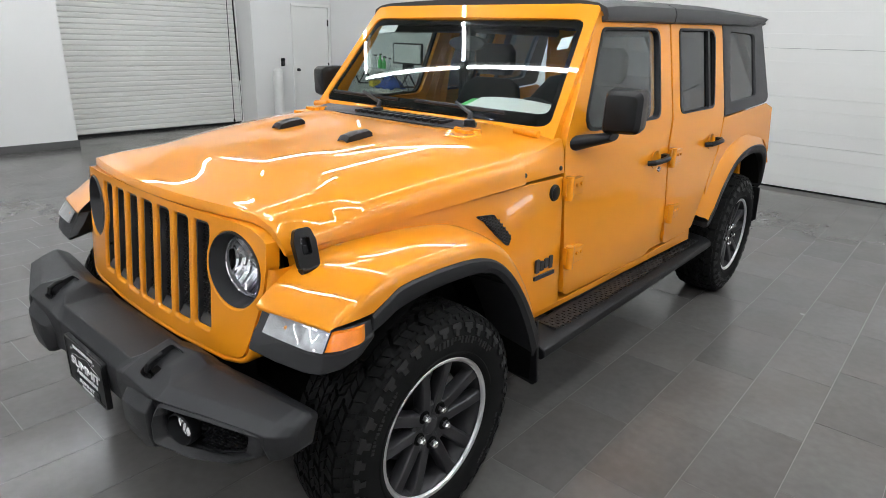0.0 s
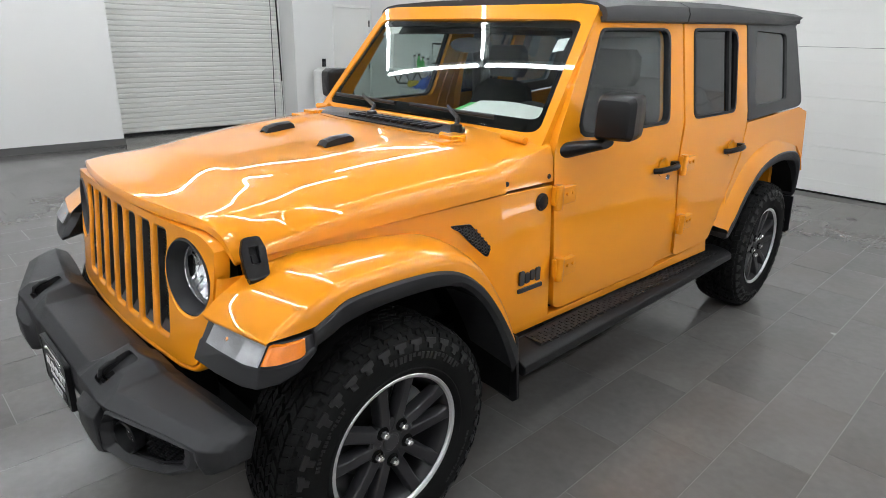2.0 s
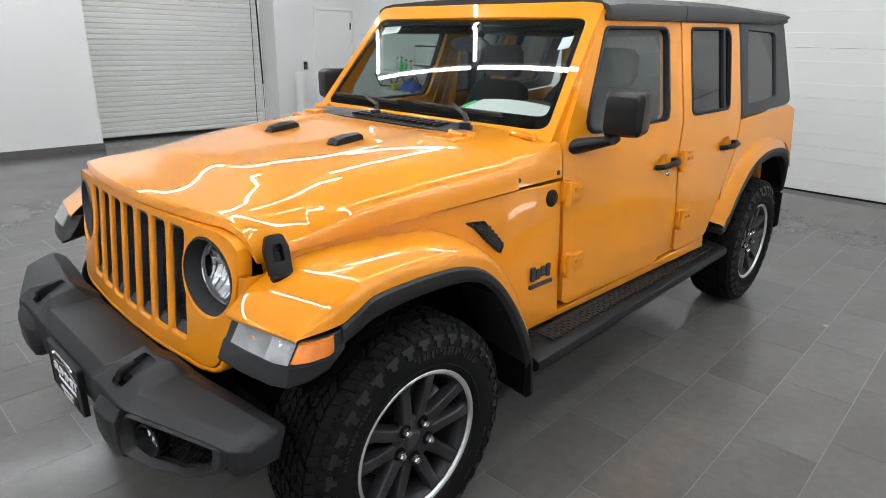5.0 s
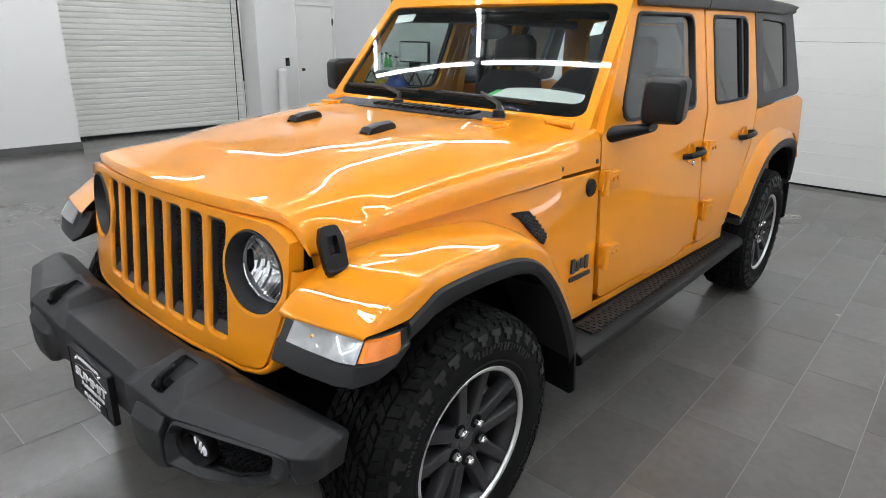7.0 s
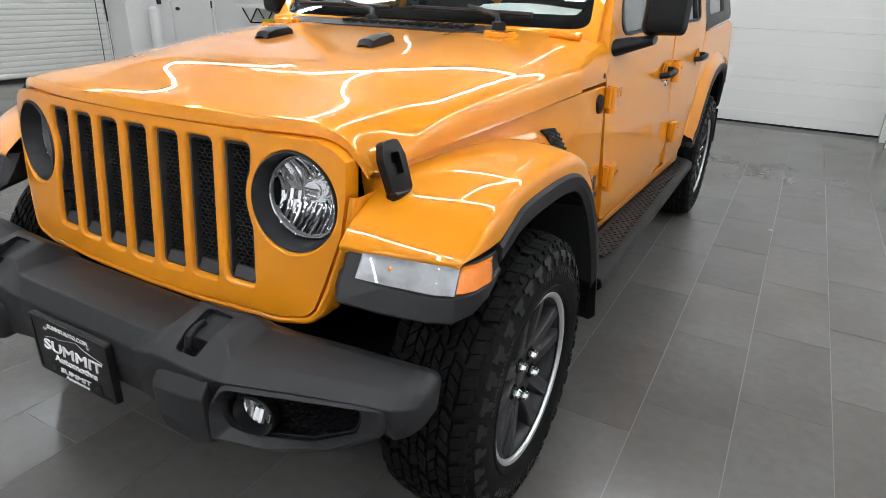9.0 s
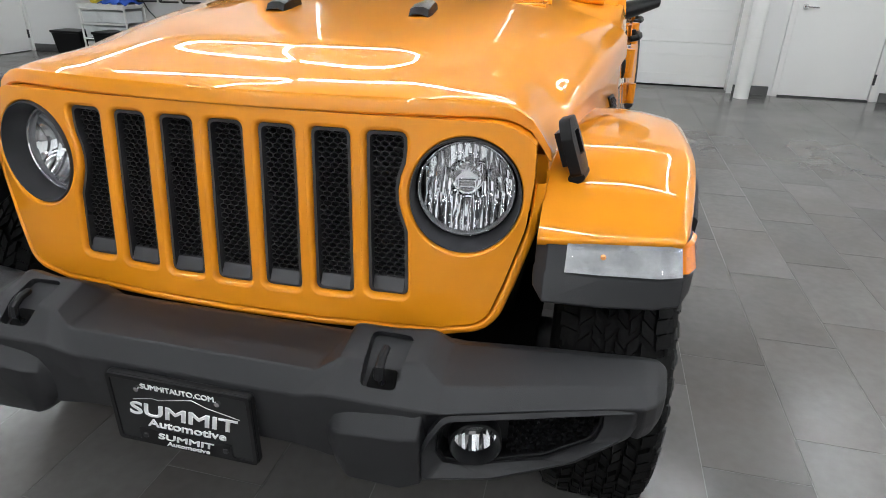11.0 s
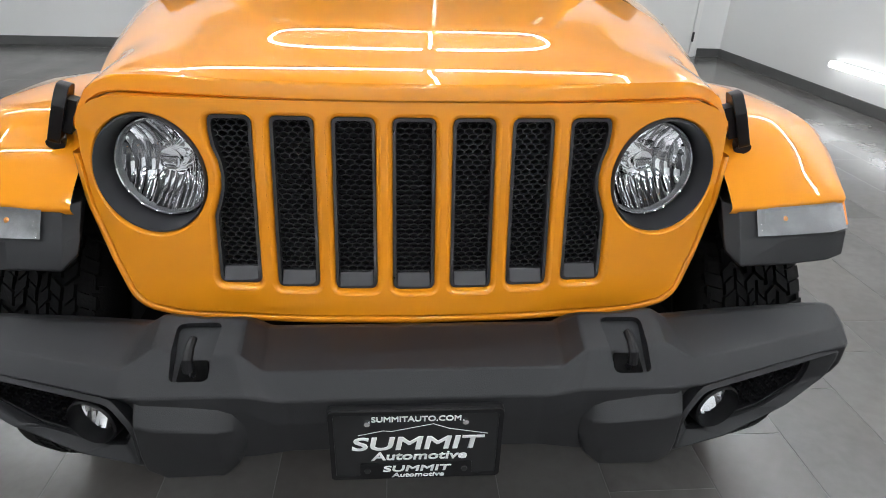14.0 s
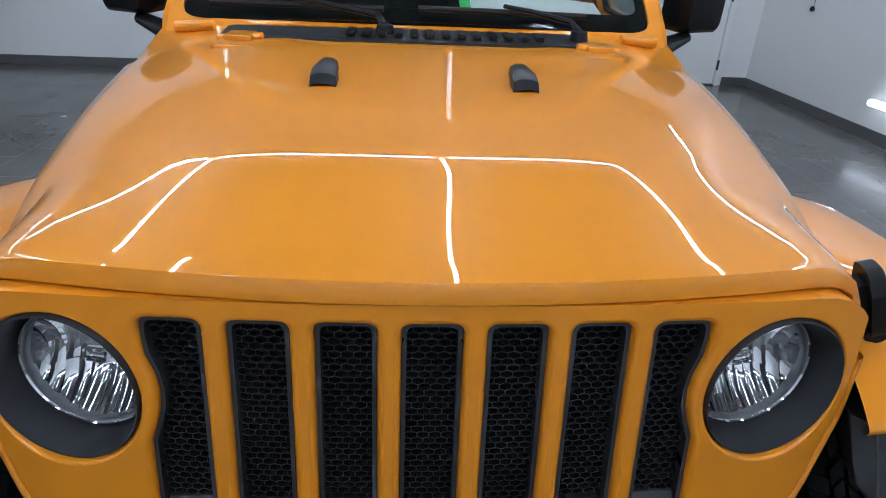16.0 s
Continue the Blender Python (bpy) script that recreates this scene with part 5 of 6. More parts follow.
BST = [
    ([0.0] * 8, TRAY),
    ([0.268, 0.268, 0.268, 0.262, 0.224, 0.224, 0.224, 0.224], TRAY),
    ([0.286, 0.286, 0.286, 0.273, 0.234, 0.234, 0.234, 0.234], [(-0.47, 0.641), (-0.50, 0.659), (-0.513, 0.663), (-0.648, 0.664), (-0.681, 0.622), (-0.683, 0.57), (-0.669, 0.490), (-0.50, 0.486)]),
    ([0.314, 0.314, 0.314, 0.314, 0.248, 0.248, 0.248, 0.248], [(-0.47, 0.656), (-0.528, 0.699), (-0.547, 0.7085), (-0.630, 0.684), (-0.684, 0.626), (-0.685, 0.57), (-0.671, 0.490), (-0.50, 0.486)]),
    ([0.326, 0.326, 0.326, 0.326, 0.300, 0.300, 0.300, 0.300], HUMP),
    ([0.395] * 8, HUMP),
    ([0.460, 0.460, 0.460, 0.458, 0.474, 0.470, 0.470, 0.470], [(-0.47, 0.660), (-0.515, 0.702), (-0.533, 0.7115), (-0.614, 0.690), (-0.690, 0.643), (-0.690, 0.610), (-0.660, 0.500), (-0.50, 0.490)]),
    ([0.472, 0.472, 0.472, 0.469, 0.490, 0.490, 0.490, 0.490], [(-0.47, 0.656), (-0.513, 0.698), (-0.530, 0.708), (-0.616, 0.688), (-0.690, 0.643), (-0.680, 0.615), (-0.640, 0.505), (-0.49, 0.495)]),
    ([0.505, 0.505, 0.505, 0.510, 0.516, 0.516, 0.516, 0.516], [(-0.46, 0.652), (-0.507, 0.678), (-0.526, 0.6835), (-0.647, 0.674), (-0.688, 0.643), (-0.655, 0.615), (-0.620, 0.510), (-0.48, 0.505)]),
    ([0.518, 0.518, 0.518, 0.522, 0.526, 0.526, 0.526, 0.526], [(-0.46, 0.650), (-0.504, 0.676), (-0.523, 0.6815), (-0.645, 0.672), (-0.686, 0.643), (-0.650, 0.615), (-0.615, 0.512), (-0.48, 0.505)]),
    ([0.680] * 8, [(-0.44, 0.650), (-0.484, 0.676), (-0.502, 0.6815), (-0.596, 0.668), (-0.637, 0.644), (-0.600, 0.618), (-0.575, 0.530), (-0.46, 0.530)]),
    ([0.800] * 8, [(-0.43, 0.650), (-0.470, 0.676), (-0.487, 0.681), (-0.560, 0.665), (-0.600, 0.644), (-0.570, 0.618), (-0.550, 0.560), (-0.45, 0.560)]),
    ([0.858, 0.862, 0.862, 0.862, 0.866, 0.866, 0.864, 0.862], [(-0.425, 0.650), (-0.462, 0.675), (-0.478, 0.6805), (-0.541, 0.6635), (-0.581, 0.645), (-0.581, 0.600), (-0.566, 0.562), (-0.45, 0.562)]),
    ([0.882, 0.888, 0.888, 0.888, 0.886, 0.886, 0.884, 0.882], [(-0.425, 0.650), (-0.458, 0.672), (-0.474, 0.678), (-0.527, 0.660), (-0.562, 0.641), (-0.562, 0.600), (-0.550, 0.566), (-0.45, 0.566)]),
    ([0.895, 0.902, 0.903, 0.903, 0.902, 0.902, 0.900, 0.895], [(-0.435, 0.646), (-0.460, 0.664), (-0.474, 0.669), (-0.512, 0.653), (-0.534, 0.636), (-0.534, 0.602), (-0.524, 0.576), (-0.455, 0.576)]),
    ([0.900, 0.908, 0.909, 0.909, 0.908, 0.908, 0.906, 0.900], [(-0.445, 0.640), (-0.464, 0.654), (-0.476, 0.658), (-0.498, 0.645), (-0.510, 0.632), (-0.510, 0.606), (-0.504, 0.588), (-0.46, 0.588)]),
]
rows = [[(-x, y, z) for x, (y, z) in zip(xs, p)] for xs, p in reversed(BST[1:])] + [[(x, y, z) for x, (y, z) in zip(xs, p)] for xs, p in BST]
bumper = part("front_bumper", loft(rows, True, True), GREY, car, "textured charcoal front bumper", 0.0055, 8, 3)

# hollow pockets for the tow hooks
HOOKO = rounded([(-0.034, -0.062), (0.034, -0.062), (0.041, 0.056), (-0.041, 0.056)], 0.014)
HOOKAT = {s: pose(s * 0.396, -0.6115, 0.6895, 25, 0, 0) for s in (1, -1)}


def hollow(ob, cutters):
    """Cuts solid prisms out of a mesh and keeps the plain result."""
    tmp = []
    for bm, m in cutters:
        bmesh.ops.recalc_face_normals(bm, faces=bm.faces)
        me = bpy.data.meshes.new("pocket")
        bm.to_mesh(me)
        bm.free()
        c = bpy.data.objects.new("pocket", me)
        bpy.context.scene.collection.objects.link(c)
        c.matrix_world = m
        tmp.append(c)
        mod = ob.modifiers.new("cut", "BOOLEAN")
        mod.operation, mod.object, mod.solver = "DIFFERENCE", c, "EXACT"
    for m in ob.modifiers:
        if m.type == "BEVEL":
            m.harden_normals = False
    bpy.context.view_layer.update()
    me = bpy.data.meshes.new_from_object(ob.evaluated_get(bpy.context.evaluated_depsgraph_get()))
    ob.modifiers.clear()
    bm = bmesh.new()
    bm.from_mesh(me)
    sharpen(bm, 32)
    bm.to_mesh(me)
    bm.free()
    ob.data = me
    for c in tmp:
        bpy.data.objects.remove(c)
    wn = ob.modifiers.new("flat", "WEIGHTED_NORMAL")
    wn.keep_sharp, wn.weight = True, 90


hollow(bumper, [(panel(HOOKO, [], lambda u, v: (u, v, 0.05), lambda u, v: (0, 0, -0.071 - 0.12 * max(0.0, -v)), 0.2), HOOKAT[s]) for s in (1, -1)])

# lower pods with fog lamps
PST = [(0.302, -0.686, 0.515, 0.572, 0.580), (0.322, -0.704, 0.484, 0.578, 0.610), (0.346, -0.717, 0.468, 0.588, 0.618), (0.448, -0.717, 0.466, 0.594, 0.631), (0.486, -0.709, 0.478, 0.597, 0.636)]


def pod_y(x):
    return -0.700 + 0.316 * (x - 0.48)


rows = [[(x, y + 0.10, z1 + 0.002), (x, -0.686, z1), (x, y, zf), (x, y + 0.002, lerp(z0, zf, 0.4)), (x, y + 0.012, z0 + 0.004), (x, y + 0.03, z0 - 0.004), (x, y + 0.10, z0)] for x, y, z0, zf, z1 in PST]
both("bumper_pod", loft(rows, True, True), GREY, bumper, bevel=0.006)
RADII = [0.012, 0.03, 0.02, 0.03, 0.0, 0.014, 0.03, 0.03, 0.05, 0.05]
outl = rounded([(0.483, 0.492), (0.485, 0.563), (0.495, 0.592), (0.522, 0.638), (0.683, 0.6405), (0.862, 0.643), (0.860, 0.612), (0.846, 0.575), (0.757, 0.520), (0.614, 0.486)], RADII)
edge = rounded([(0.490, 0.500), (0.491, 0.562), (0.501, 0.588), (0.527, 0.631), (0.683, 0.634), (0.851, 0.637), (0.849, 0.612), (0.836, 0.580), (0.752, 0.528), (0.613, 0.495)], RADII)
mid_o = rounded([(0.520, 0.524), (0.507, 0.550), (0.510, 0.590), (0.533, 0.622), (0.688, 0.622), (0.798, 0.624), (0.799, 0.595), (0.788, 0.560), (0.700, 0.522), (0.560, 0.513)], RADII)
hol = rounded([(0.524, 0.529), (0.513, 0.552), (0.516, 0.588), (0.537, 0.616), (0.688, 0.616), (0.790, 0.618), (0.790, 0.596), (0.780, 0.566), (0.697, 0.529), (0.562, 0.519)], RADII)
rows = [[(x, pod_y(x) + d, z) for x, z in line] for line, d in ((outl, 0.03), (outl, 0.003), (edge, -0.004), ([(lerp(a[0], b[0], 0.12), lerp(a[1], b[1], 0.12)) for a, b in zip(edge, mid_o)], -0.004), (mid_o, 0.014), (mid_o, 0.05))]
both("fog_surround", loft([r + r[:1] for r in rows]), GREY, bumper, "charcoal fog lamp surround", bevel=0.004, seg=3)
both("fog_frame", panel(mid_o, [hol], lambda x, z: (x, pod_y(x) + 0.020, z), lambda x, z: (0, 0.045, 0), 0.05), BLACK, bumper, "black inner frame", bevel=0.004)
both("fog_recess", panel(outl, [], lambda x, z: (x, pod_y(x) + 0.062, z), lambda x, z: (0, 0.015, 0), 0.07), BLACK, bumper)
for s in (1, -1):
    fx, fz = 0.572, 0.566
    at = Matrix.Translation((s * fx, pod_y(fx) + 0.038, fz)) @ pose(0, 0, 0, 0, 0, s * 14)
    fl = part("fog_lamp", lathe([(0.049, 0.0), (0.048, -0.028), (0.045, -0.032), (0.041, -0.01), (0.040, 0.0)], 40, "y"), BLACK, car, "black fog lamp tube", at=at)
    bm = bmesh.new()
    rng = random.Random(5)
    for i in range(13):
        x0, x1 = -0.0425 + 0.085 * i / 13, -0.0425 + 0.085 * (i + 1) / 13
        lim = math.sqrt(max(0.0, 0.043 ** 2 - ((x0 + x1) / 2) ** 2))
        for z0, z1 in ((-lim, -lim * 0.3), (-lim * 0.3, lim * 0.35), (lim * 0.35, lim)):
            tx, tz = rng.uniform(-0.002, 0.002), rng.uniform(-0.003, 0.003)
            bm.faces.new([bm.verts.new((x, 0.0 + 0.018 * (1 - (x * x + z * z) / 0.00185) + tx * qx + tz * qz, z)) for x, z, qx, qz in ((x0, z0, -1, -1), (x1, z0, 1, -1), (x1, z1, 1, 1), (x0, z1, -1, 1))])
    part("reflector", bm, REFL, fl, deg=5)
    g = part("lens", lathe([(0.043, -0.008), (0.03, -0.016), (0.0, -0.02)], 32, "y"), LAMPG, fl, "clear round lens")
    g.visible_shadow = False
    bm = bmesh.new()
    r = 0
    z = 0.515
    while z < 0.62:
        x = 0.630 + (0.009 if r % 2 else 0)
        while x < 0.80:
            if x > 0.632 and inside((x, z), hol):
                ho = [(x + 0.0104 * math.cos(radians(60 * q + 30)), z + 0.0062 * math.sin(radians(60 * q + 30))) for q in range(6)]
                hi = [(x + 0.0082 * math.cos(radians(60 * q + 30)), z + 0.0046 * math.sin(radians(60 * q + 30))) for q in range(6)]
                a = [bm.verts.new((u, pod_y(u) + 0.030, v)) for u, v in ho]
                b = [bm.verts.new((u, pod_y(u) + 0.026, v)) for u, v in hi]
                c = [bm.verts.new((u, pod_y(u) + 0.045, v)) for u, v in hi]
                for q in range(6):
                    p2 = (q + 1) % 6
                    bm.faces.new((a[q], a[p2], b[p2], b[q]))
                    bm.faces.new((b[q], b[p2], c[p2], c[q]))
            x += 0.018
        z += 0.0093
        r += 1
    tagged(part("fog_mesh", bm if s > 0 else mirror_x(bm), BLACK, bumper, "black honeycomb insert"), kind="stuff")

# tow hooks in their recesses
for s in (1, -1):
    hk = part("tow_hook", tube([(0.0, -0.040, -0.03), (0.0, -0.044, 0.004), (0.0, -0.034, 0.018), (0.0, -0.010, 0.020), (0.0, 0.012, 0.013)], 0.011, 10, None, 0.7), BLACK, car, "black steel tow hook", at=HOOKAT[s])
    # flat near-black sheet; its colour gives the darkness of a hole
    part("hook_hole", panel(rounded([(-0.027, -0.054), (0.027, -0.054), (0.024, -0.014), (-0.024, -0.014)], 0.005), [], lambda u, v: (u, v, -0.0175 + 0.12 * v), lambda u, v: (0, 0, -0.003), 0.05), DARK, hk)

# number plate carrier with dealer plate
pl = part("plate_holder", prism(rounded([(-0.158, -0.083), (0.158, -0.083), (0.158, 0.083), (-0.158, 0.083)], 0.010), "y", -0.010, 0.004), BLACK, car, "black dealer plate on the bumper", 0.002, at=pose(0, -0.6855, 0.5285, 0, 0, 0))
part("plate_frame", panel(rounded([(-0.157, -0.082), (0.157, -0.082), (0.157, 0.082), (-0.157, 0.082)], 0.010), [rounded([(-0.148, -0.074), (-0.104, -0.074), (-0.104, -0.043), (0.104, -0.043), (0.104, -0.074), (0.148, -0.074), (0.148, 0.074), (-0.148, 0.074)], 0.005)], lambda u, v: (u, -0.0145, v), lambda u, v: (0, 0.005, 0), 0.2), BLACK, pl, "black dealer plate frame", 0.002)
part("plate_face", panel(rounded([(-0.150, -0.076), (0.150, -0.076), (0.150, 0.076), (-0.150, 0.076)], 0.008), [], lambda u, v: (u, -0.0118, v), lambda u, v: (0, 0.003, 0), 0.2), MESHM, pl)
for x, z in ((-0.088, 0.056), (0.088, 0.056), (-0.090, -0.060), (0.090, -0.060)):
    part("screw", lathe([(0, -0.0185), (0.0055, -0.0175), (0.0065, -0.012)], 12, "y"), CHROME if z > 0 else STEEL, pl, at=Matrix.Translation((x, 0, z)))


def text(body, size, x, y, z, parent, sx_=1.0, shear=0.0, m=None, turn=None):
    cu = bpy.data.curves.new("lettering", "FONT")
    cu.resolution_u = 4
    cu.body, cu.size, cu.align_x, cu.align_y, cu.extrude, cu.shear, cu.offset = body, size, "CENTER", "CENTER", 0.0006, shear, 0.0
    cu.bevel_depth, cu.bevel_resolution = size * 0.022, 0
    tmp = bpy.data.objects.new("lettering", cu)
    me = bpy.data.meshes.new_from_object(tmp)
    bpy.data.objects.remove(tmp)
    ob = new("lettering", me)
    me.materials.clear()
    me.materials.append(m or WHITET)
    ob.parent = parent
    ob.matrix_basis = Matrix.Translation((x, y, z)) @ (turn or pose(0, 0, 0, 90, 0, 0)) @ Matrix.Diagonal((sx_, 1, 1, 1))
    return ob


text("SUMMITAUTO.COM", 0.0165, 0.0, -0.0126, 0.062, pl, 1.10)
text("SUMMIT", 0.043, 0.0, -0.0126, 0.003, pl, 1.55, 0.12)
text("Automotive", 0.0265, 0.006, -0.0126, -0.0275, pl, 1.36, 0.12)
text("SUMMIT", 0.020, 0.0, -0.0153, -0.0565, pl, 1.75, 0.12)
text("Automotive", 0.0145, 0.004, -0.0153, -0.0725, pl, 1.38, 0.12)
part("ridge_line", tube([(-0.105, -0.0126, 0.026), (-0.06, -0.0126, 0.036), (-0.045, -0.0126, 0.034), (0.03, -0.0126, 0.050), (0.06, -0.0126, 0.038), (0.13, -0.0126, 0.024)], 0.0007, 5), LIP, pl)

# wheels
def tyre_mesh():
    R, w = 0.392, 0.13
    prof = [(0.232, -w + 0.012), (0.245, -w), (0.29, -w - 0.008), (0.335, -w - 0.006), (0.368, -w + 0.006), (R - 0.012, -w + 0.022), (R - 0.004, -w + 0.05), (R - 0.002, 0.0), (R - 0.004, w - 0.05), (R - 0.012, w - 0.022), (0.368, w - 0.006), (0.335, w + 0.006), (0.29, w + 0.008), (0.270, w + 0.003), (0.266, w + 0.006), (0.257, w + 0.004), (0.252, w), (0.238, w - 0.012)]
    return lathe(prof, 72, "x")


def tread_block(bm, a, da, x0, x1, turn, r0, top):
    v = []
    for r in (r0, top):
        kk = 1.0 if r < 0.39 else 0.93
        for x, sgn in ((x0, -1), (x1, -1), (x1, 1), (x0, 1)):
            ang = a + sgn * da * kk + turn * (x - (x0 + x1) / 2)
            rr = r - 0.014 * max(0, abs(x) - 0.07) / 0.05
            v.append(bm.verts.new((x, rr * math.cos(ang), rr * math.sin(ang))))
    for q in ((4, 5, 6, 7), (0, 1, 5, 4), (1, 2, 6, 5), (2, 3, 7, 6), (3, 0, 4, 7)):
        bm.faces.new([v[i] for i in q])


def tread_mesh():
    bm = bmesh.new()
    n = 66
    rows = [(-0.118, -0.082, 0.9), (-0.078, -0.052, -2.2), (-0.048, -0.026, 2.6), (-0.022, -0.002, -2.6), (0.002, 0.022, 2.6), (0.026, 0.048, -2.6), (0.052, 0.078, 2.2), (0.082, 0.118, -0.9)]
    for k in range(n):
        for r, (x0, x1, turn) in enumerate(rows):
            a = 2 * math.pi * (k + 0.37 * r + 0.12 * ((k * 5 + r * 3) % 3)) / n
            edge = r in (0, 7)
            da = math.pi / n * (0.84 if edge else 0.80)
            tread_block(bm, a, da, x0 + 0.003 * ((k + r) % 2), x1 - 0.003 * ((k * 3 + r) % 2), turn, 0.384, 0.4035 - 0.0008 * (k % 2))
        for side in (-1, 1):
            a = 2 * math.pi * (k + 0.25) / n
            da = math.pi / n * (0.66 if k % 2 else 0.46)
            r1 = 0.366 if k % 2 else 0.372
            v = []
            for dx in (0.0, 0.006):
                for r, sgn in ((r1, -1), (0.392, -1), (0.392, 1), (r1, 1)):
                    x = side * (pw(r, [(0.335, 0.134), (0.368, 0.122), (0.392, 0.104)]) + dx)
                    v.append(bm.verts.new((x, r * math.cos(a + sgn * da), r * math.sin(a + sgn * da))))
            for q in ((4, 5, 6, 7), (0, 1, 5, 4), (1, 2, 6, 5), (2, 3, 7, 6), (3, 0, 4, 7)):
                bm.faces.new([v[i] for i in q])
    return bm


def raised(bm, poly, a0, rise):
    """A raised block on the sidewall; poly in degrees and radius."""
    base, top = [], []
    for deg_, r in poly:
        a = radians(a0 + deg_)
        x = pw(r, [(0.29, 0.138), (0.335, 0.1365), (0.350, 0.131), (0.368, 0.124), (0.385, 0.112)])
        for ring, dx in ((base, -0.002), (top, rise)):
            ring.append(bm.verts.new((x + dx, r * math.cos(a), r * math.sin(a))))
    bm.faces.new(top)
    for k in range(len(poly)):
        q = (k + 1) % len(poly)
        bm.faces.new((base[k], base[q], top[q], top[k]))


def sidewall_marks():
    """Hooked shoulder blocks, and raised bars where the moulded writing stands."""
    bm = bmesh.new()
    for k in range(36):
        lng = 0.0 if k % 2 else 0.006
        raised(bm, [(-3.6, 0.364), (3.2, 0.364), (3.6, 0.353), (1.6, 0.350), (1.9, 0.336 - lng), (-1.4, 0.333 - lng), (-1.5, 0.345), (-3.4, 0.349)], 10 * k, 0.0055)
    for a0, n, r0, r1, step in ((40, 9, 0.300, 0.322, 6.6), (220, 9, 0.300, 0.322, 6.6), (130, 8, 0.304, 0.316, 4.6), (310, 8, 0.304, 0.316, 4.6)):
        for k in range(n):
            for q, (b0, b1) in enumerate(((0.06, 0.34), (0.46, 0.80))):
                lo = r0 if (k + q) % 3 else lerp(r0, r1, 0.45)
                raised(bm, [(b0 * step, lo), (b0 * step, r1), (b1 * step, r1), (b1 * step, lo)], a0 + k * step, 0.0018)
    return bm


def rim_mesh():
    prof = [(0.244, 0.118), (0.234, 0.112), (0.222, 0.096), (0.212, 0.05), (0.205, -0.05), (0.205, -0.12), (0.23, -0.125)]
    return lathe(prof, 64, "x")


def spoke_mesh():
    bm = bmesh.new()
    for k in range(5):
        a = radians(72 * k + 90)
        for sgn in (-1, 1):
            rows = []
            for r, off_, w, x0, th in ((0.045, 0.020, 0.026, 0.088, 0.03), (0.075, 0.026, 0.022, 0.093, 0.034), (0.12, 0.033, 0.0215, 0.101, 0.04), (0.18, 0.045, 0.0205, 0.109, 0.04), (0.218, 0.052, 0.0225, 0.112, 0.035), (0.234, 0.055, 0.027, 0.112, 0.03)):
                cx = math.sqrt(max(r * r - off_ * off_, 1e-6))
                row = []
                for dy, dx in ((-w * 1.15, -th), (-w, -0.006), (-w * 0.8, 0.001), (w * 0.8, 0.001), (w, -0.006), (w * 1.15, -th)):
                    u, v = cx, sgn * off_ + dy
                    row.append((x0 + dx, u * math.cos(a) - v * math.sin(a), u * math.sin(a) + v * math.cos(a)))
                rows.append(row)
            loft(rows, True, True, bm)
    return bm


def wheel(x, y, z, s):
    at = pose(x, y, z) if s > 0 else pose(x, y, z, 0, 0, 180)
    w = part("wheel", rim_mesh(), RIM, car, "granite alloy wheel with machined lip and all-terrain tyre", at=at)
    part("tyre", tyre_mesh(), RUBBER, w, "black all-terrain tyre", deg=45)
    tagged(part("tread", tread_mesh(), RUBBER, w, "blocky tread"), kind="stuff")
    tagged(part("sidewall_relief", sidewall_marks(), LITRUB, w, "raised moulded sidewall bars"), kind="stuff")
    part("machined_lip", lathe([(0.2445, 0.119), (0.247, 0.124), (0.243, 0.1265), (0.234, 0.124), (0.229, 0.117), (0.231, 0.114), (0.238, 0.112)], 72, "x"), LIP, w, "bright machined rim edge")
    part("spokes", spoke_mesh(), RIM, w, "dark granite split spokes", 0.004)
    part("hub", lathe([(0.0, 0.090), (0.030, 0.090), (0.034, 0.087), (0.048, 0.089), (0.080, 0.094), (0.090, 0.089), (0.096, 0.05)], 40, "x"), RIM, w)
    part("centre_cap", lathe([(0.0, 0.094), (0.024, 0.093), (0.029, 0.088), (0.030, 0.08)], 28, "x"), BEZEL, w, "grey centre cap")
    for k in range(5):
        a = radians(72 * k + 54)
        part("nut_seat", lathe([(0.0, 0.0945), (0.0190, 0.0945), (0.0212, 0.0965), (0.0225, 0.0940)], 20, "x"), DARK, w, at=Matrix.Translation((0, 0.0635 * math.cos(a), 0.0635 * math.sin(a))))
        part("lug_nut", lathe([(0.0, 0.118), (0.009, 0.118), (0.0140, 0.111), (0.0145, 0.09), (0.0165, 0.088)], 6, "x"), CHROME, w, "chrome lug nut", 0.001, at=Matrix.Translation((0, 0.0635 * math.cos(a), 0.0635 * math.sin(a))))
    part("brake_disc", lathe([(0.0, 0.01), (0.155, 0.01), (0.155, -0.02), (0.0, -0.02)], 48, "x"), STEEL, w, "grey brake disc")
    part("caliper", prism([(0.02 + 0.17 * math.cos(radians(a)), 0.17 * math.sin(radians(a))) for a in range(20, 80, 10)] + [(0.02 + 0.11 * math.cos(radians(a)), 0.11 * math.sin(radians(a))) for a in range(70, 10, -10)], "x", 0.0, 0.045), LIP, w, "", 0.004)
    return w


for y in (0.0, 2.992):
    wheel(0.818, y, 0.403, 1)
    wheel(-0.818, y, 0.403, -1)

# underbody and cabin
part("front_frame", box(-0.45, 0.45, -0.47, -0.36, 0.54, 0.66), DARK, car)
part("chassis", box(-0.62, 0.62, -0.34, 3.1, 0.42, 0.56), DARK, car)
# solid near-black block in place of the shade under the hood
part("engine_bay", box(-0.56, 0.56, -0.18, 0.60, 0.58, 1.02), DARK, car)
part("axle", tube([(-0.70, 0, 0.402), (0.70, 0, 0.402)], 0.05, 12), STEEL, car)
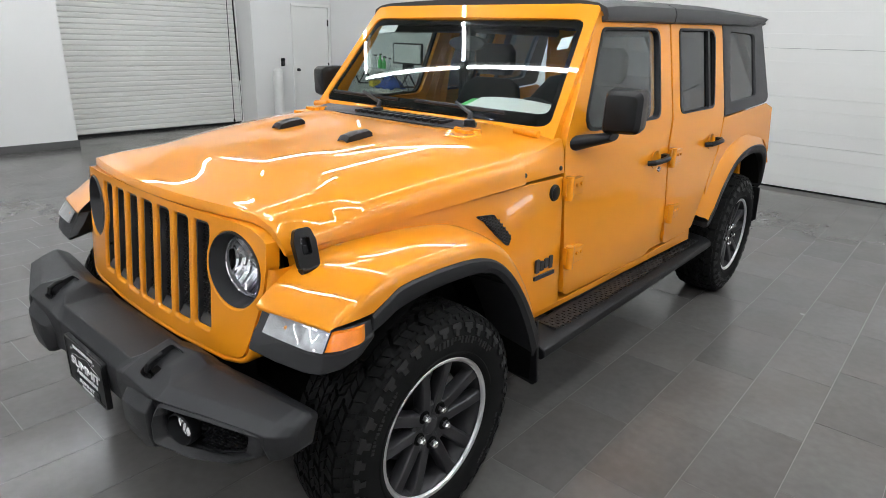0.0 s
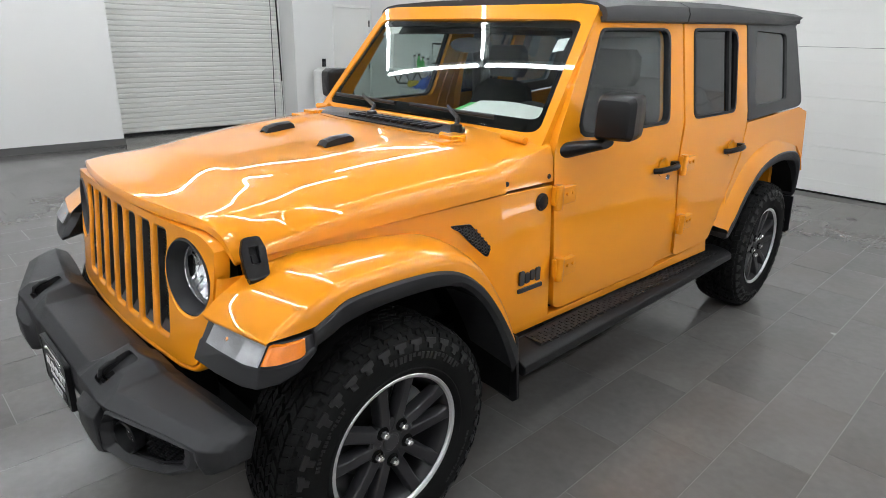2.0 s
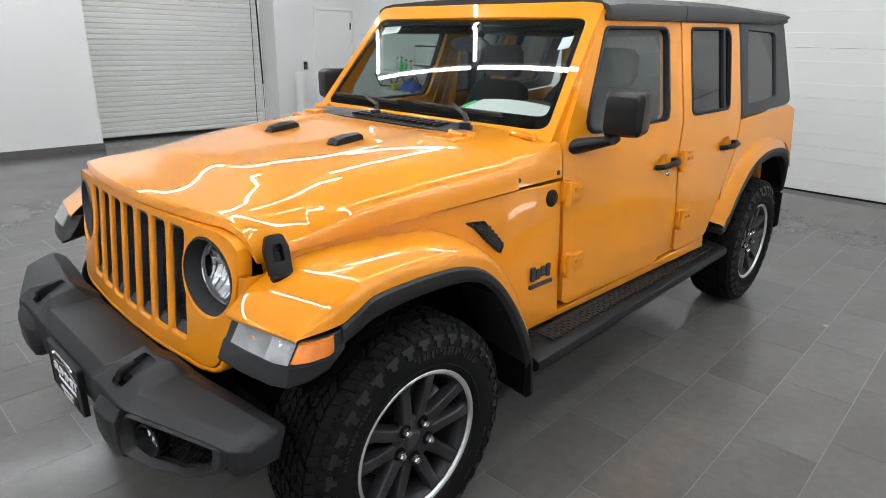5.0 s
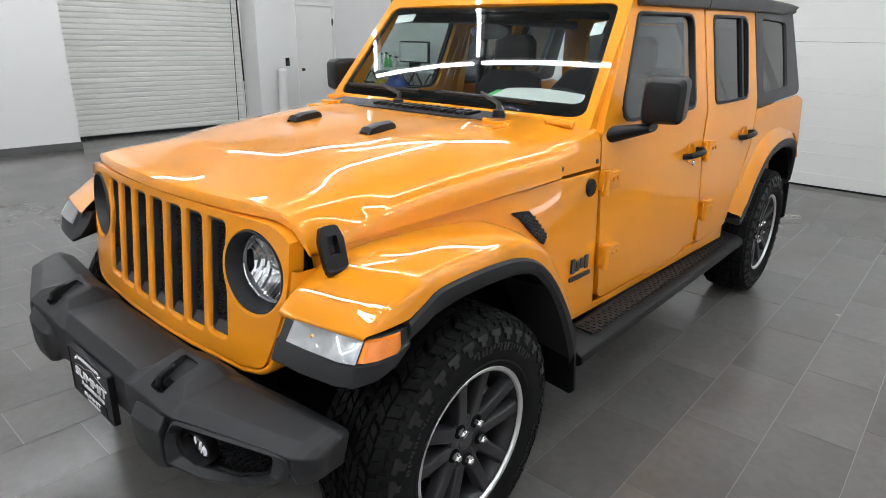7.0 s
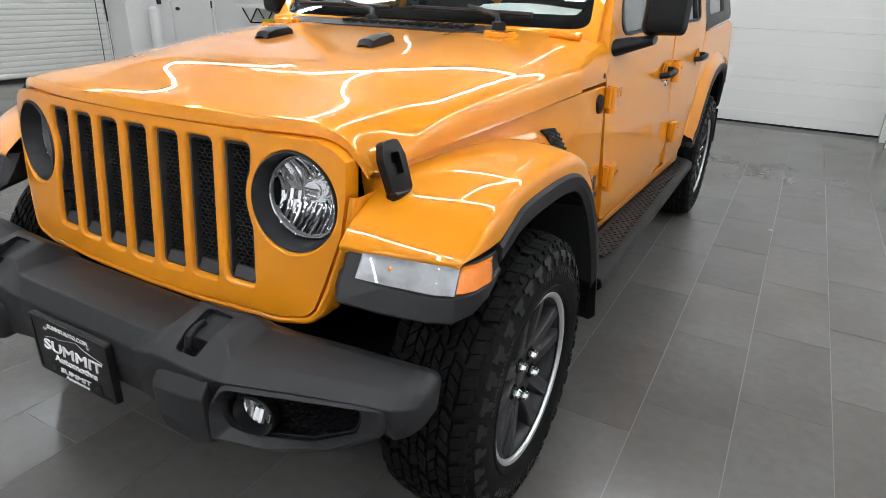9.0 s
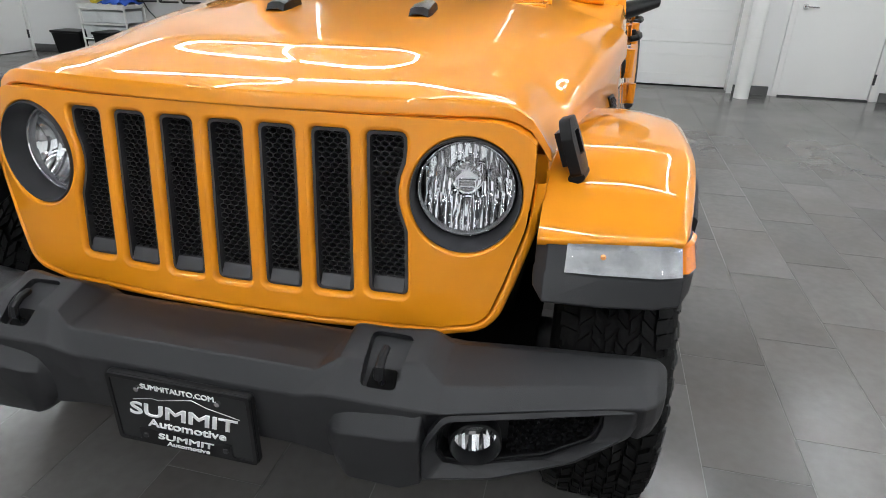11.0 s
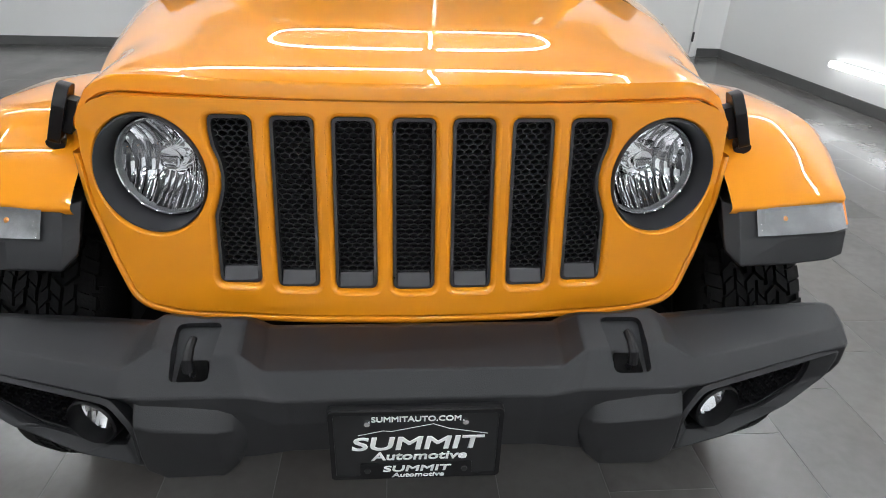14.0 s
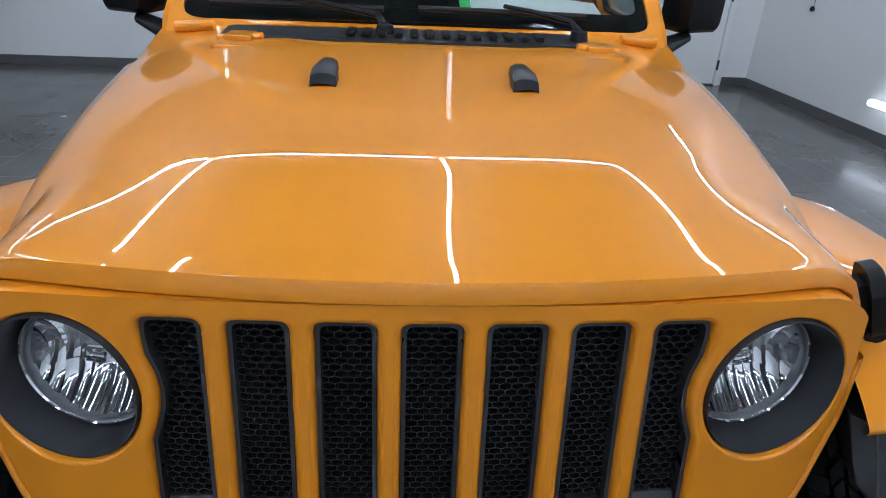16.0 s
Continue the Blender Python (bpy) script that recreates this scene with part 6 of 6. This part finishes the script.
part("axle", tube([(-0.70, 3.01, 0.402), (0.70, 3.01, 0.402)], 0.05, 12), STEEL, car)
part("firewall", box(-0.62, 0.62, 0.66, 0.70, 0.56, 1.15), DARK, car)
part("cabin_floor", box(-0.74, 0.74, 0.7, 3.2, 0.56, 0.60), TRIMI, car)
rows = [[(x, y, z) for x in (-0.70, -0.35, 0, 0.35, 0.70)] for y, z in ((0.88, 1.235), (0.96, 1.265), (1.10, 1.262), (1.17, 1.19), (1.19, 0.9))]
dash = part("dashboard", loft(rows), TRIMI, car, "black dashboard", 0.0, 50)
for x in (0.36,):
    b = bmesh.new()
    ring = [(x + 0.18 * math.cos(t), 1.34 - 0.07 * math.sin(t), 1.14 + 0.17 * math.sin(t)) for t in [2 * math.pi * k / 28 for k in range(29)]]
    tube(ring, 0.016, 8, b)
    box(x - 0.16, x + 0.16, 1.33, 1.36, 1.12, 1.16, b)
    tube([(x, 1.18, 1.08), (x, 1.34, 1.14)], 0.04, 10, b)
    part("steering_wheel", b, TRIMI, car, "black steering wheel")


def seat(x, y, wide, name):
    st_ = part(name, loft([[(x + px * wide, y + py, z) for px, py, z in ((-1, 0, h0), (-0.8, 0, h1), (0.8, 0, h1), (1, 0, h0))] for py, h0, h1 in ((0, 0.66, 0.72),)] + [[(x + px * wide, y + 0.5, z) for px, z in ((-1, 0.66), (-0.8, 0.70), (0.8, 0.70), (1, 0.66))]]), SEAT, car, "black cloth seat")
    rows = []
    for z, w, d, yo in ((0.70, 1.0, 0.10, 0.46), (0.95, 1.05, 0.10, 0.50), (1.15, 0.98, 0.09, 0.55), (1.30, 0.78, 0.07, 0.59), (1.34, 0.5, 0.04, 0.60)):
        rows.append([(x + u * wide * w, y + yo + v * d, z) for u, v in rounded([(-1, -0.5), (1, -0.5), (1, 0.5), (-1, 0.5)], 0.3)])
    part("backrest", loft(rows, True, True), SEAT, st_)
    if wide < 0.4:
        rows = [[(x + u * 0.13 * w, y + 0.62 + v * 0.09, z) for u, v in rounded([(-1, -0.5), (1, -0.5), (1, 0.5), (-1, 0.5)], 0.3)] for z, w in ((1.36, 0.8), (1.40, 1.0), (1.50, 1.0), (1.54, 0.75))]
        part("headrest", loft(rows, True, True), SEAT, st_)


seat(0.36, 1.32, 0.25, "front_seat")
seat(-0.36, 1.32, 0.25, "front_seat")
seat(0.0, 2.18, 0.60, "rear_seat")
for s in (1, -1):
    part("roll_bar", tube([(s * 0.66, 1.98, 0.9), (s * 0.64, 1.98, 1.5), (s * 0.56, 1.98, 1.64), (0, 1.98, 1.66)], 0.035, 10), TRIMI, car, "padded black roll bar")
    part("roof_rail", tube([(s * 0.60, 1.24, 1.63), (s * 0.62, 1.98, 1.63), (s * 0.64, 3.1, 1.60)], 0.03, 8), TRIMI, car)
part("rear_view_mirror", loft([[(u * 0.11, 1.20 + dd, 1.56 + v * 0.035) for u, v in circle(0, 0, 1, 16)] for dd in (0.0, 0.03)], True, True), TRIMI, car, "black interior mirror")
pt = part("dash_papers", loft([[(0.16 + u, 0.975 + v * 0.16, 1.285 + 0.010 * math.sin(9 * u) + 0.035 * v) for u in (0, 0.1, 0.2, 0.3, 0.42)] for v in (0, 0.5, 1)]), PAPER, car, "white printed papers lying on the dashboard")
pt.modifiers.new("thick", "SOLIDIFY").thickness = 0.003
gp = part("green_leaflet", loft([[(0.125 + u, 0.970 + v * 0.14, 1.283 + 0.03 * v) for u in (0, 0.04)] for v in (0, 1)]), GREENP, car, "bright green leaflet")
gp.modifiers.new("thick", "SOLIDIFY").thickness = 0.002
for name, u0, u1, v0, v1 in (("stock_card", -0.60, -0.47, 0.80, 0.90), ("inspection_card", 0.57, 0.62, 0.70, 0.82)):
    b = panel([(u0, v0), (u1, v0 + 0.02), (u1, v1), (u0, v1 - 0.02)], [], off(0.016), lambda u, v: (0, 0.001, -0.001), 0.2)
    sc = part(name, b, PAPER, frame_ws, "white card behind the glass")

# the body settles nose-down on its springs; the wheels stay on the floor
BODY = Matrix(((1.0316, 0, 0, 0), (0, 1.0158, -0.0213, 0.0318), (0, 0.0225, 1.0117, -0.0289), (0, 0, 0, 1)))


FIXED = ("wheel", "axle", "front_bumper", "fog_lamp", "tow_hook", "plate_holder", "grille", "headlight", "radiator_backing")


def settle(ob, above):
    m = above @ ob.matrix_basis
    for c in list(ob.children):
        settle(c, m)
    ob.data.transform(BODY @ m)
    ob.matrix_basis = Matrix()


for ob in list(car.children):
    if ob.name.startswith("wheel_house") or not ob.name.startswith(FIXED):
        settle(ob, Matrix())

# ---- floor tiles ----
TW, TL = 0.3065, 0.604
near = []
rest = []
X0, Y0 = 0.853, 0.436
for i in range(-30, 12):
    cx = X0 + (i + 0.5) * TW
    shift = (0.0, 1 / 3, 2 / 3)[i % 3] * TL
    for j in range(-14, 12):
        cy = Y0 + shift + (j + 0.5) * TL
        if cx + 0.15 < XL or cx - 0.15 > XR or cy + 0.3 < YF or cy - 0.3 > YB:
            continue
        if -2.1 < cx < 2.9 and -1.9 < cy < 4.4:
            near.append((cx, cy))
        else:
            rest.append((cx, cy))
bm = box(-TW / 2 + 0.0015, TW / 2 - 0.0015, -TL / 2 + 0.0015, TL / 2 - 0.0015, -0.001, 0.0)
me_tile = bpy.data.meshes.new("floor_tile")
bm.to_mesh(me_tile)
bm.free()
me_tile.materials.append(TILE)
near.sort(key=lambda p: (p[0] - 1.2) ** 2 + (p[1] - 0.8) ** 2)
rest += near[300:]
for cx, cy in near[:300]:
    o = new("floor_tile", me_tile)
    o.location = (cx, cy, random.uniform(-0.0002, 0.0002))
    o.parent = sub
vs, fs = [], []
for cx, cy in rest:
    k = len(vs)
    dz = random.uniform(-0.0002, 0.0002)
    for x, y in ((-TW / 2 + 0.0015, -TL / 2 + 0.0015), (TW / 2 - 0.0015, -TL / 2 + 0.0015), (TW / 2 - 0.0015, TL / 2 - 0.0015), (-TW / 2 + 0.0015, TL / 2 - 0.0015)):
        vs.append((min(max(cx + x, XL), XR), min(max(cy + y, YF), YB), dz))
    fs.append((k, k + 1, k + 2, k + 3))
me = bpy.data.meshes.new("floor_tiles_far")
me.from_pydata(vs, [], fs)
me.materials.append(TILE)
o = new("floor_tiles_far", me)
o.parent = sub
tagged(o, kind="stuff")
